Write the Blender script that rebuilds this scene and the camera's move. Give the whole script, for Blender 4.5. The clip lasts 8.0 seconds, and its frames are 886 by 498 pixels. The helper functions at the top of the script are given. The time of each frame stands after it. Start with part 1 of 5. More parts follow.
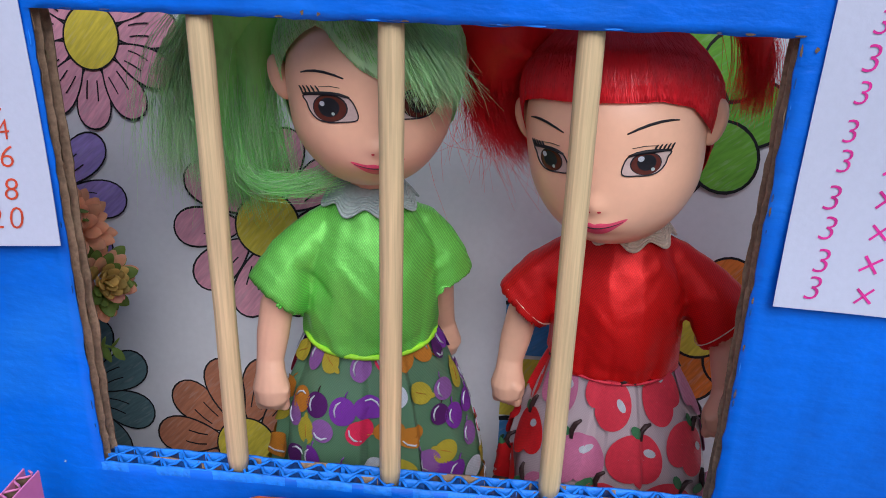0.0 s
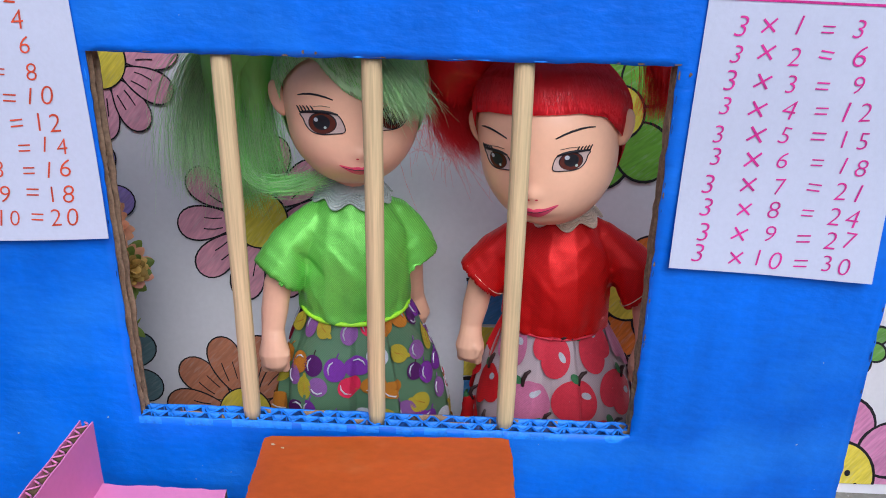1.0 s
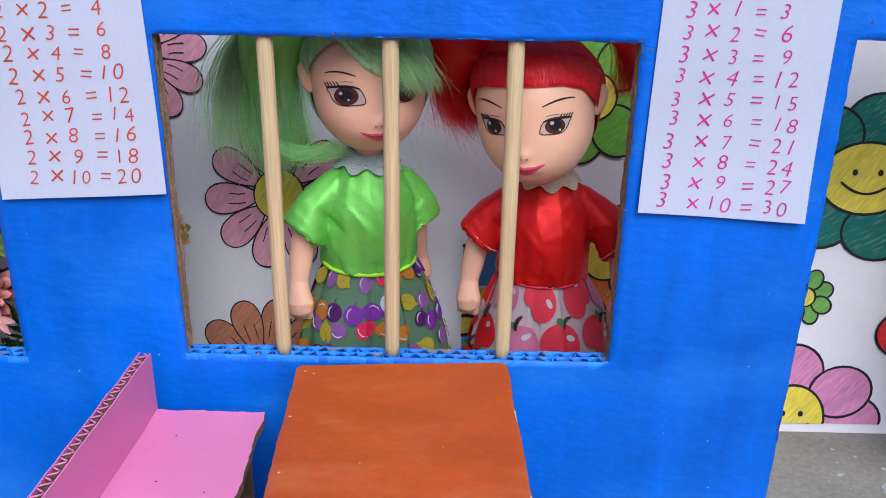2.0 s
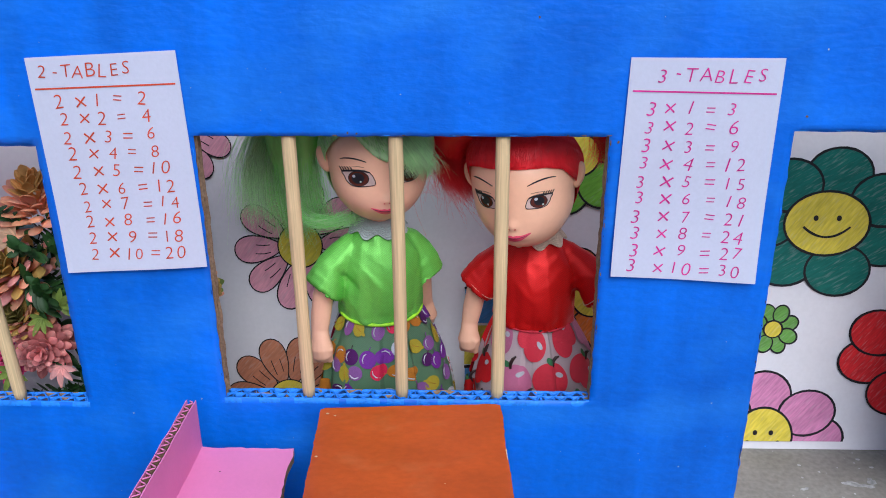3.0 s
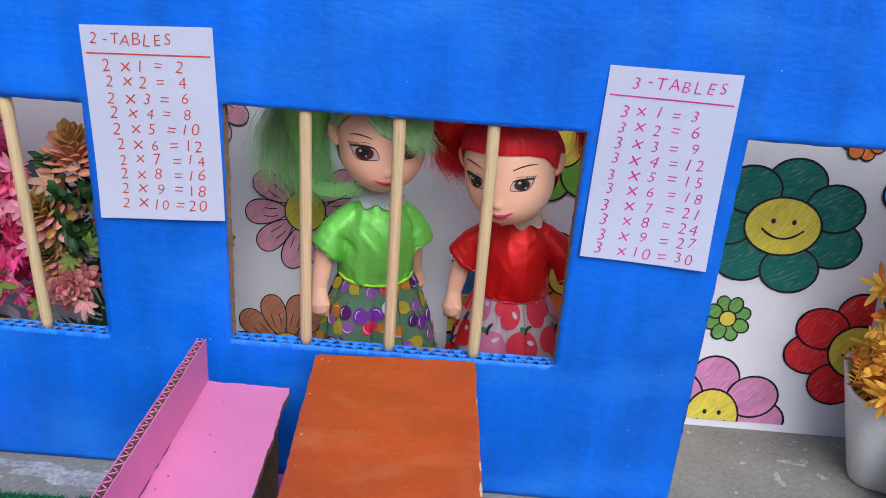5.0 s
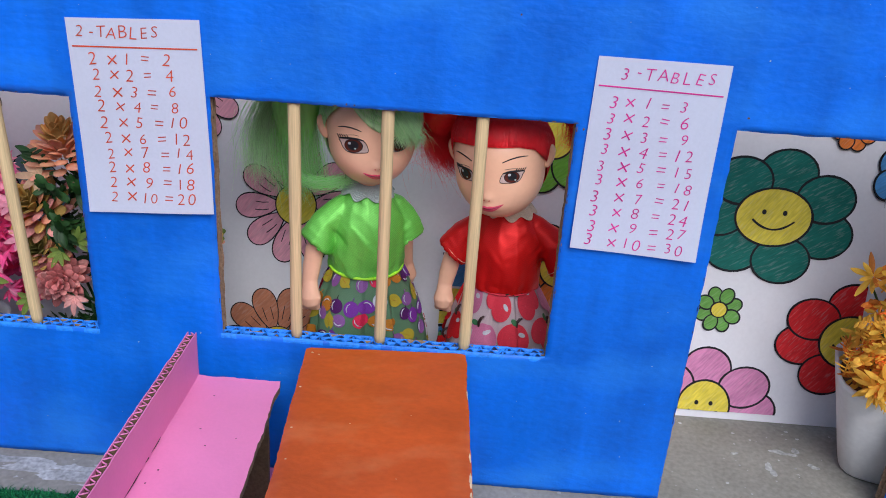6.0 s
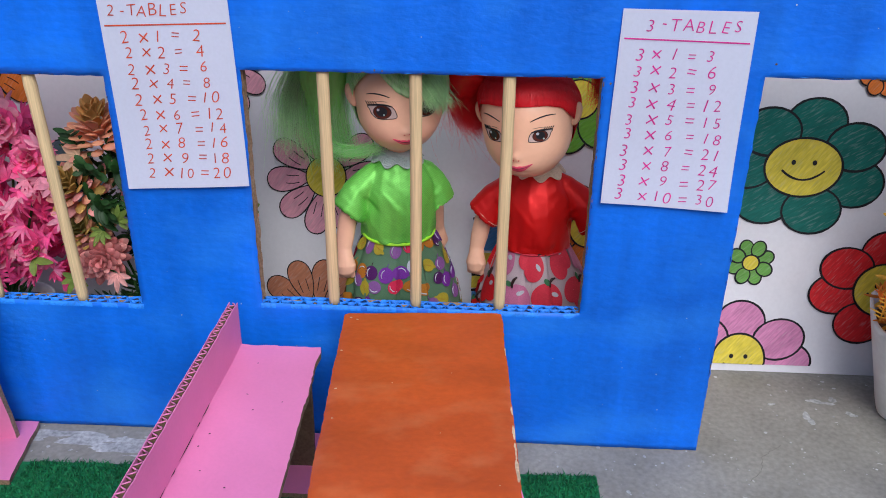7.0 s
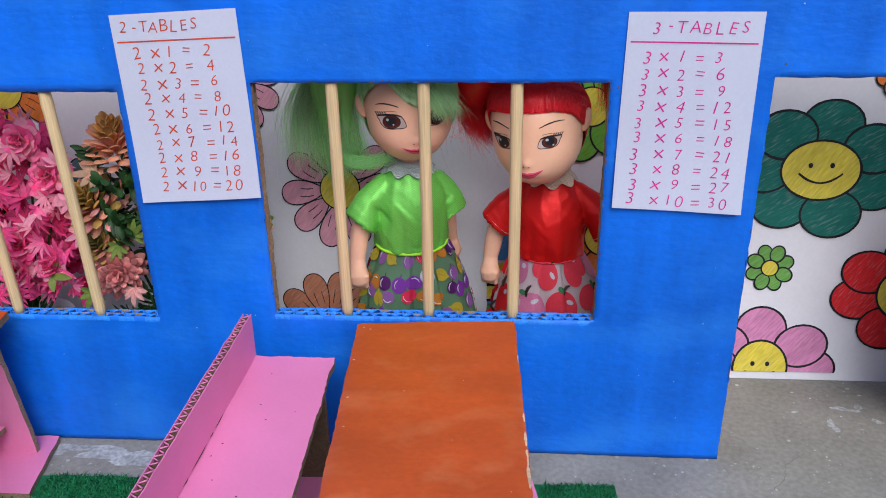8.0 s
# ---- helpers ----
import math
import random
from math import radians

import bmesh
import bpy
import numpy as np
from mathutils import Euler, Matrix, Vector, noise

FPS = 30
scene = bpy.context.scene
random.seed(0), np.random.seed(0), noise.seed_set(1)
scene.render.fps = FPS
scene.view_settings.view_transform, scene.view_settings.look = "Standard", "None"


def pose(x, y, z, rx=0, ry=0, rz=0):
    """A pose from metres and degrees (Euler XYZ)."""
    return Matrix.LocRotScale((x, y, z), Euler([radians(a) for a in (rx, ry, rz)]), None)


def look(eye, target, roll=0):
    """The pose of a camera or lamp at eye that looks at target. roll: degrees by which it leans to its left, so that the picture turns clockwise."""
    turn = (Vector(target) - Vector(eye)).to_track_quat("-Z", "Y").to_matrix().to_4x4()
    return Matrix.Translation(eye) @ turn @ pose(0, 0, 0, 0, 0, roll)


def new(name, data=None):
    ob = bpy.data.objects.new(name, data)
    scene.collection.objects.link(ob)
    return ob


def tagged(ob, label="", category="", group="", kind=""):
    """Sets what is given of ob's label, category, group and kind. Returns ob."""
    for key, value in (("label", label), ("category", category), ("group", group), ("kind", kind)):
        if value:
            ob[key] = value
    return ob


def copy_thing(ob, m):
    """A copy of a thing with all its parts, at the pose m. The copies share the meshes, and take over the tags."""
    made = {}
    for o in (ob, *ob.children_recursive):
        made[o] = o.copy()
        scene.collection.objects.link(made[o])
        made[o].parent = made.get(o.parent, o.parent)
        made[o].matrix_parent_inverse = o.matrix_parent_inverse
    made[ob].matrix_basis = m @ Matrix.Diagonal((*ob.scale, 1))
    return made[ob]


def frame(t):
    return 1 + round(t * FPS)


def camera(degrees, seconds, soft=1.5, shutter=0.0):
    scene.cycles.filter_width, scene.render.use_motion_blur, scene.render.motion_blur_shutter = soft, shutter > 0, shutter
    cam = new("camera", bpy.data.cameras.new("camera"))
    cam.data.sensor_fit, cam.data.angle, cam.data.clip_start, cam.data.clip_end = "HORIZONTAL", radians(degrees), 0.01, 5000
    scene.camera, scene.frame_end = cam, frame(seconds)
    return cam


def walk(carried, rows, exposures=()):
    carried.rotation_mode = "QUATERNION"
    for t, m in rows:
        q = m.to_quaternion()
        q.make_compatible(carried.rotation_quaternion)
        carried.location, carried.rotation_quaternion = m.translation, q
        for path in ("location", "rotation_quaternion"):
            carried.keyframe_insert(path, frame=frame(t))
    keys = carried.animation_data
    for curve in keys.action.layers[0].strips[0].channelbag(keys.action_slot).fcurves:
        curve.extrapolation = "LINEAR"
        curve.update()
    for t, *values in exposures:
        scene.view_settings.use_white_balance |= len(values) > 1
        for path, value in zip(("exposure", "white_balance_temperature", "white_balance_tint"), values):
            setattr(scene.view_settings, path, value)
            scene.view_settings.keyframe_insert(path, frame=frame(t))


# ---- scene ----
cam = camera(58.6, 8.0, soft=0.95)
PATH = [
    (0, (0.053, -0.239, 0.316), (-0.119, 1.602, -0.446), 1.6),
    (0.5, (0.058, -0.259, 0.323), (-0.073, 1.573, -0.47), 0.3),
    (1, (0.054, -0.309, 0.339), (-0.016, 1.535, -0.433), 1.1),
    (1.5, (0.043, -0.36, 0.336), (0.023, 1.513, -0.365), 1.1),
    (1.7, (0.043, -0.373, 0.33), (0.026, 1.497, -0.378), 1.1),
    (2.8, (0.048, -0.401, 0.374), (0.006, 1.45, -0.384), 0.0),
    (3, (0.051, -0.427, 0.396), (-0.001, 1.424, -0.361), -0.3),
    (3.5, (0.035, -0.476, 0.411), (-0.062, 1.367, -0.361), 0.6),
    (4, (0.035, -0.493, 0.402), (-0.067, 1.336, -0.402), 2.2),
    (4.5, (0.047, -0.489, 0.406), (-0.02, 1.346, -0.385), 3.5),
    (5.8, (0.058, -0.487, 0.414), (0.055, 1.351, -0.373), 4.3),
    (6, (0.059, -0.487, 0.41), (0.037, 1.345, -0.393), 4.0),
    (6.5, (0.056, -0.49, 0.406), (0.016, 1.322, -0.439), 2.0),
    (7, (0.053, -0.499, 0.402), (-0.024, 1.309, -0.451), 0.8),
    (7.5, (0.056, -0.504, 0.402), (-0.064, 1.319, -0.413), -0.2),
    (8, (0.063, -0.501, 0.395), (-0.08, 1.323, -0.414), -1.0),
]
walk(cam, [(t, look(eye, target, roll)) for t, eye, target, roll in PATH], exposures=[(0, -0.18, 5600, 12), (0.5, -0.12, 5580, 12), (1.0, -0.04, 5620, 12), (1.5, 0.0, 5580, 12), (3.5, -0.07, 5650, 12), (4.5, -0.09, 5690, 12), (6.5, -0.12, 5770, 12), (8, -0.12, 5820, 12)])

# ---- world and light ----
world = bpy.data.worlds.new("overcast_sky")
scene.world = world
world.use_nodes = True
wn = world.node_tree.nodes
sky = wn.new("ShaderNodeTexSky")
sky.sky_type, sky.sun_disc = "NISHITA", False
sky.sun_elevation, sky.sun_rotation = radians(45), radians(165)
sky.dust_density, sky.air_density = 4.0, 1.0
world.node_tree.links.new(sky.outputs[0], wn["Background"].inputs[0])
wn["Background"].inputs[1].default_value = 0.14
sun = new("sun", bpy.data.lights.new("sun", "SUN"))
sun.data.energy, sun.data.angle, sun.data.color = 1.8, radians(44), (1.0, 0.98, 0.95)
sun.matrix_world = look((0.42, -1.55, 1.62), (0, 0, 0))


# ---- materials ----
def material(name, color, rough=0.6, big=(6, 0.15), fine=(120, 0.12), bump=0.15, stretch=(1, 1, 1), metal=0.0, sheen=0.0, second=None, coat=0.0, spec=0.3, island=0.0, streak=0.0, spin=0.0, weave=0.0, thin=0.0):
    """big and fine: scale and strength of the colour's variation at two sizes; second: a colour that breaks through."""
    m = bpy.data.materials.new(name)
    m.use_nodes = True
    n, l = m.node_tree.nodes, m.node_tree.links
    b = n["Principled BSDF"]
    b.inputs["Roughness"].default_value, b.inputs["Metallic"].default_value = rough, metal
    b.inputs["Sheen Weight"].default_value, b.inputs["Coat Weight"].default_value = sheen, coat
    b.inputs["Specular IOR Level"].default_value = spec
    co = n.new("ShaderNodeTexCoord")
    mp = n.new("ShaderNodeMapping")
    mp.inputs["Scale"].default_value = stretch
    if spin:
        pre = n.new("ShaderNodeMapping")
        pre.inputs["Rotation"].default_value = (0, spin, 0)
        l.new(co.outputs["Object"], pre.inputs[0])
        l.new(pre.outputs[0], mp.inputs[0])
    else:
        l.new(co.outputs["Object"], mp.inputs[0])
    col = n.new("ShaderNodeRGB")
    col.outputs[0].default_value = (*color, 1)
    out = col.outputs[0]
    for scale, amount in (big, fine):
        t = n.new("ShaderNodeTexNoise")
        t.inputs["Scale"].default_value, t.inputs["Detail"].default_value = scale, 4
        l.new(mp.outputs[0], t.inputs["Vector"])
        r = n.new("ShaderNodeMapRange")
        r.inputs["From Min"].default_value, r.inputs["From Max"].default_value = 0.3, 0.7
        r.inputs["To Min"].default_value, r.inputs["To Max"].default_value = 1 - amount, 1 + amount
        l.new(t.outputs[0], r.inputs[0])
        v = n.new("ShaderNodeVectorMath")
        v.operation = "SCALE"
        l.new(out, v.inputs[0])
        l.new(r.outputs[0], v.inputs["Scale"])
        out = v.outputs[0]
    if streak:
        m2 = n.new("ShaderNodeMapping")
        m2.inputs["Scale"].default_value = (1, 1, 0.07)
        l.new(co.outputs["Object"], m2.inputs[0])
        t3 = n.new("ShaderNodeTexNoise")
        t3.inputs["Scale"].default_value, t3.inputs["Detail"].default_value = 34, 7
        l.new(m2.outputs[0], t3.inputs["Vector"])
        r = n.new("ShaderNodeMapRange")
        r.inputs["From Min"].default_value, r.inputs["From Max"].default_value = 0.3, 0.7
        r.inputs["To Min"].default_value, r.inputs["To Max"].default_value = 1 - streak, 1 + streak
        l.new(t3.outputs[0], r.inputs[0])
        v = n.new("ShaderNodeVectorMath")
        v.operation = "SCALE"
        l.new(out, v.inputs[0])
        l.new(r.outputs[0], v.inputs["Scale"])
        out = v.outputs[0]
    if weave:
        for turn in (0.6, -0.75):
            m3 = n.new("ShaderNodeMapping")
            m3.inputs["Rotation"].default_value = (0, turn, 0)
            l.new(co.outputs["Object"], m3.inputs[0])
            t4 = n.new("ShaderNodeTexWave")
            t4.inputs["Scale"].default_value, t4.inputs["Distortion"].default_value = 400, 0.6
            l.new(m3.outputs[0], t4.inputs["Vector"])
            r = n.new("ShaderNodeMapRange")
            r.inputs["To Min"].default_value, r.inputs["To Max"].default_value = 1 - weave, 1 + weave
            l.new(t4.outputs["Fac"], r.inputs[0])
            v = n.new("ShaderNodeVectorMath")
            v.operation = "SCALE"
            l.new(out, v.inputs[0])
            l.new(r.outputs[0], v.inputs["Scale"])
            out = v.outputs[0]
    if island:
        g = n.new("ShaderNodeNewGeometry")
        r = n.new("ShaderNodeMapRange")
        r.inputs["To Min"].default_value, r.inputs["To Max"].default_value = 1 - island, 1 + island
        l.new(g.outputs["Random Per Island"], r.inputs[0])
        v = n.new("ShaderNodeVectorMath")
        v.operation = "SCALE"
        l.new(out, v.inputs[0])
        l.new(r.outputs[0], v.inputs["Scale"])
        out = v.outputs[0]
    if second:
        tint, scale, low, high = second
        t2 = n.new("ShaderNodeTexNoise")
        t2.inputs["Scale"].default_value, t2.inputs["Detail"].default_value = scale, 5
        l.new(mp.outputs[0], t2.inputs["Vector"])
        r2 = n.new("ShaderNodeMapRange")
        r2.inputs["From Min"].default_value, r2.inputs["From Max"].default_value = low, high
        l.new(t2.outputs[0], r2.inputs[0])
        mx = n.new("ShaderNodeMix")
        mx.data_type = "RGBA"
        l.new(r2.outputs[0], mx.inputs[0])
        l.new(out, mx.inputs[6])
        mx.inputs[7].default_value = (*tint, 1)
        out = mx.outputs[2]
    l.new(out, b.inputs["Base Color"])
    if thin:
        tr = n.new("ShaderNodeBsdfTranslucent")
        l.new(out, tr.inputs[0])
        ms = n.new("ShaderNodeMixShader")
        ms.inputs[0].default_value = thin
        l.new(b.outputs[0], ms.inputs[1])
        l.new(tr.outputs[0], ms.inputs[2])
        l.new(ms.outputs[0], n["Material Output"].inputs[0])
    if bump:
        bp = n.new("ShaderNodeBump")
        bp.inputs["Strength"].default_value, bp.inputs["Distance"].default_value = bump, 0.001
        l.new(t.outputs[0], bp.inputs["Height"])
        l.new(bp.outputs[0], b.inputs["Normal"])
    return m


BLUE = material("blue_paint", (0.012, 0.152, 0.76), 0.45, (9, 0.16), (170, 0.06), 0.55, (0.75, 1, 1.5), spec=0.3, streak=0.17, second=((0.035, 0.24, 0.86), 16, 0.50, 0.85))
BLUE_EDGE = material("blue_paint_on_edges", (0.03, 0.23, 0.85), 0.5, (60, 0.25), (400, 0.2), 0.5)
# Darkened blue with brown bits: painted shade inside the flutes, also rim chips.
BLUE_DARK = material("dark_blue_hollow_shade_and_chips", (0.015, 0.07, 0.26), 0.7, (90, 0.4), (500, 0.3), 0.4, second=((0.12, 0.08, 0.05), 120, 0.5, 0.7))
BOARD = material("raw_cardboard", (0.28, 0.19, 0.12), 0.85, (40, 0.2), (500, 0.25), 0.4)
# Darker copy of the raw cardboard; also paints shade into the backrest hollows.
BOARD_DARK = material("dark_cardboard_and_hollow_shade", (0.16, 0.105, 0.065), 0.9, (40, 0.2), (500, 0.25), 0.4)
PINK = material("pink_paint", (0.80, 0.25, 0.48), 0.5, (14, 0.07), (400, 0.02), 0.12)
ORANGE = material("burnt_orange_paint", (0.52, 0.088, 0.014), 0.40, (24, 0.13), (260, 0.07), 0.16, (0.8, 1.3, 1), second=((0.66, 0.22, 0.08), 30, 0.54, 1.0))
BAMBOO = material("bamboo", (0.70, 0.53, 0.29), 0.5, (30, 0.1), (1000, 0.17), 0.25, (1, 1, 0.025))
WHITE_PAPER = material("white_paper", (0.58, 0.61, 0.74), 0.75, (12, 0.03), (500, 0.02), 0.08)
POSTER_PAPER = material("poster_paper", (0.80, 0.80, 0.84), 0.6, (9, 0.05), (300, 0.02), 0.08)
INK_RED = material("red_orange_ink", (0.62, 0.07, 0.025), 0.6, (60, 0.2), (600, 0.2), 0)
INK_PINK = material("magenta_ink", (0.66, 0.03, 0.28), 0.6, (60, 0.2), (600, 0.2), 0)
BLACK = material("black_marker", (0.012, 0.012, 0.016), 0.55, (60, 0.1), (600, 0.2), 0)
CONCRETE = material("grey_concrete", (0.272, 0.264, 0.228), 0.75, (13, 0.18), (240, 0.15), 0.35, second=((0.6, 0.6, 0.58), 85, 0.70, 0.74))
CRACK = material("dirty_crack", (0.15, 0.14, 0.12), 0.9)
SMEAR = material("dried_white_paint", (0.42, 0.43, 0.42), 0.8, (60, 0.25), (300, 0.3), 0.3)
PLASTER = material("plaster", (0.62, 0.6, 0.57), 0.85, (3, 0.08), (120, 0.06), 0.3)
TURF = material("green_turf", (0.012, 0.15, 0.05), 0.7, (30, 0.3), (300, 0.3), 0.2, island=0.45)
SKIN = material("vinyl_skin", (0.90, 0.52, 0.34), 0.36, (10, 0.03), (300, 0.02), 0.03, spec=0.4)
HAIR_G = material("green_hair", (0.44, 0.97, 0.28), 0.36, (25, 0.12), (350, 0.10), 0.1, (1, 1, 0.15), island=0.2, thin=0.42)
HAIR_GL = material("pale_green_hair", (0.66, 0.97, 0.54), 0.34, (25, 0.15), (350, 0.12), 0.1, (1, 1, 0.15), island=0.2, thin=0.36)
HAIR_R = material("red_hair", (1.0, 0.022, 0.035), 0.33, (25, 0.10), (350, 0.08), 0.08, (1, 1, 0.15), island=0.08, spec=0.5, thin=0.25)
SATIN_G = material("green_satin", (0.17, 0.56, 0.075), 0.44, (20, 0.10), (1400, 0.09), 0.12, spec=0.5, metal=0.3, weave=0.14)
SATIN_R = material("red_satin", (0.66, 0.008, 0.006), 0.44, (20, 0.10), (1400, 0.08), 0.10, spec=0.35, metal=0.35, weave=0.09)
PIPING = material("lime_piping", (0.38, 0.78, 0.03), 0.5, (40, 0.1), (600, 0.1), 0.2)
TRIM_GREY = material("grey_rickrack", (0.42, 0.49, 0.46), 0.7, (60, 0.1), (900, 0.1), 0.2)
TRIM_CREAM = material("cream_rickrack", (0.74, 0.59, 0.45), 0.7, (60, 0.1), (900, 0.1), 0.2)
SKIRT_G = material("sage_print_cotton", (0.095, 0.19, 0.105), 0.34, (20, 0.15), (2200, 0.06), 0.08, spec=0.5, weave=0.06)
SKIRT_R = material("pale_pink_print_cotton", (0.48, 0.38, 0.40), 0.34, (20, 0.08), (2200, 0.05), 0.08, spec=0.5, weave=0.05)


def plain(name, color, rough=0.5):
    return material(name, color, rough, (40, 0.12), (700, 0.08), 0.05, weave=0.05 if name.endswith("print") else 0.0)


EYE_WHITE, EYE_BROWN = plain("eye_white", (0.56, 0.42, 0.38), 0.3), plain("eye_brown", (0.1, 0.025, 0.018), 0.25)
LIPS, GLINT = plain("lip_pink", (0.80, 0.085, 0.17), 0.35), plain("white_print", (0.46, 0.48, 0.52))
P_PURPLE, P_DARK, P_CRIMSON = plain("purple_print", (0.16, 0.03, 0.28)), plain("dark_plum_print", (0.07, 0.012, 0.1)), plain("crimson_print", (0.58, 0.02, 0.07))
P_OCHRE, P_YELLOW, P_LILAC = plain("ochre_print", (0.40, 0.15, 0.015)), plain("yellow_print", (0.38, 0.31, 0.025)), plain("lilac_print", (0.22, 0.09, 0.28))
P_RED, P_CORAL, P_MAUVE = plain("apple_red_print", (0.55, 0.01, 0.014)), plain("coral_print", (0.6, 0.035, 0.06)), plain("mauve_print", (0.5, 0.15, 0.27))
P_LEAF, P_STEM = plain("leaf_print", (0.05, 0.17, 0.07)), plain("stem_print", (0.04, 0.02, 0.02))


def crayon(name, color):
    return material(name, color, 0.65, (25, 0.12), (230, 0.16), 0.1, (0.42, 1.0, 2.9), second=(tuple(0.62 * c + 0.22 for c in color), 240, 0.54, 0.88), spin=0.55 + 0.5 * color[0])


C_PINK, C_PURPLE, C_YELLOW = crayon("pink_crayon", (0.72, 0.34, 0.43)), crayon("violet_crayon", (0.34, 0.25, 0.6)), crayon("yellow_crayon", (0.72, 0.6, 0.06))
C_RUST, C_SLATE, C_GREEN = crayon("rust_crayon", (0.5, 0.2, 0.11)), crayon("slate_crayon", (0.13, 0.22, 0.24)), crayon("green_crayon", (0.16, 0.42, 0.04))
C_TEAL, C_RED, C_ORANGE = crayon("teal_crayon", (0.012, 0.15, 0.12)), crayon("red_crayon", (0.66, 0.02, 0.025)), crayon("orange_crayon", (0.75, 0.2, 0.03))
C_ROSE, C_BLUE, C_LIME = crayon("rose_crayon", (0.64, 0.25, 0.45)), crayon("blue_crayon", (0.08, 0.28, 0.6)), crayon("lime_crayon", (0.15, 0.36, 0.07))
PETAL_HOT = material("hot_pink_petal", (0.96, 0.12, 0.38), 0.5, (30, 0.2), (300, 0.1), 0.1, island=0.25, second=((0.95, 0.42, 0.58), 40, 0.5, 0.8), thin=0.4)
PETAL_DEEP = material("deep_pink_petal", (0.93, 0.09, 0.31), 0.5, (30, 0.2), (300, 0.1), 0.1, island=0.3, thin=0.4)
PETAL_PALE = material("pale_pink_petal", (0.95, 0.42, 0.55), 0.5, (30, 0.2), (300, 0.1), 0.1, island=0.2, thin=0.4)
PETAL_CREAM = material("cream_leaf", (0.75, 0.52, 0.33), 0.5, (30, 0.2), (300, 0.1), 0.1, island=0.2, thin=0.4)
PETAL_PEACH = material("peach_petal", (0.93, 0.52, 0.30), 0.5, (40, 0.2), (300, 0.1), 0.1, island=0.2, second=((0.9, 0.45, 0.36), 55, 0.45, 0.7), thin=0.4)
PETAL_BLUSH = material("blush_petal", (0.92, 0.46, 0.42), 0.5, (40, 0.2), (300, 0.1), 0.1, island=0.2, thin=0.4)
PETAL_OLIVE = material("olive_gold_petal", (0.66, 0.46, 0.13), 0.5, (40, 0.2), (300, 0.1), 0.1, island=0.25, thin=0.4)
PETAL_MOSS = material("moss_petal", (0.30, 0.26, 0.07), 0.5, (40, 0.2), (300, 0.1), 0.1, island=0.25, thin=0.4)
PETAL_AMBER_PALE = material("golden_petal", (0.85, 0.52, 0.18), 0.5, (40, 0.2), (300, 0.1), 0.1, island=0.2, thin=0.4)
PETAL_ROSE = material("dusty_rose_petal", (0.68, 0.25, 0.24), 0.5, (40, 0.2), (300, 0.1), 0.1, island=0.3, thin=0.4)
LEAF = material("dark_green_leaf", (0.022, 0.07, 0.016), 0.5, (40, 0.3), (300, 0.1), 0.1, island=0.5)
LEAF_LIME = material("light_green_leaf", (0.25, 0.36, 0.07), 0.5, (40, 0.3), (300, 0.1), 0.1, island=0.3, thin=0.4)
PETAL_AMBER = material("amber_petal", (0.97, 0.60, 0.08), 0.5, (40, 0.2), (300, 0.1), 0.1, island=0.25, thin=0.5)
PETAL_FLAME = material("orange_red_petal", (0.95, 0.33, 0.05), 0.5, (40, 0.25), (300, 0.1), 0.1, island=0.4, thin=0.5)
CHIP = material("bare_card_chip", (0.62, 0.46, 0.3), 0.8, (60, 0.2), (500, 0.2), 0.2)
POT = material("white_glazed_pot", (0.82, 0.82, 0.81), 0.35, (15, 0.06), (200, 0.04), 0.05)
SOIL = material("dark_foam", (0.12, 0.07, 0.03), 0.9)


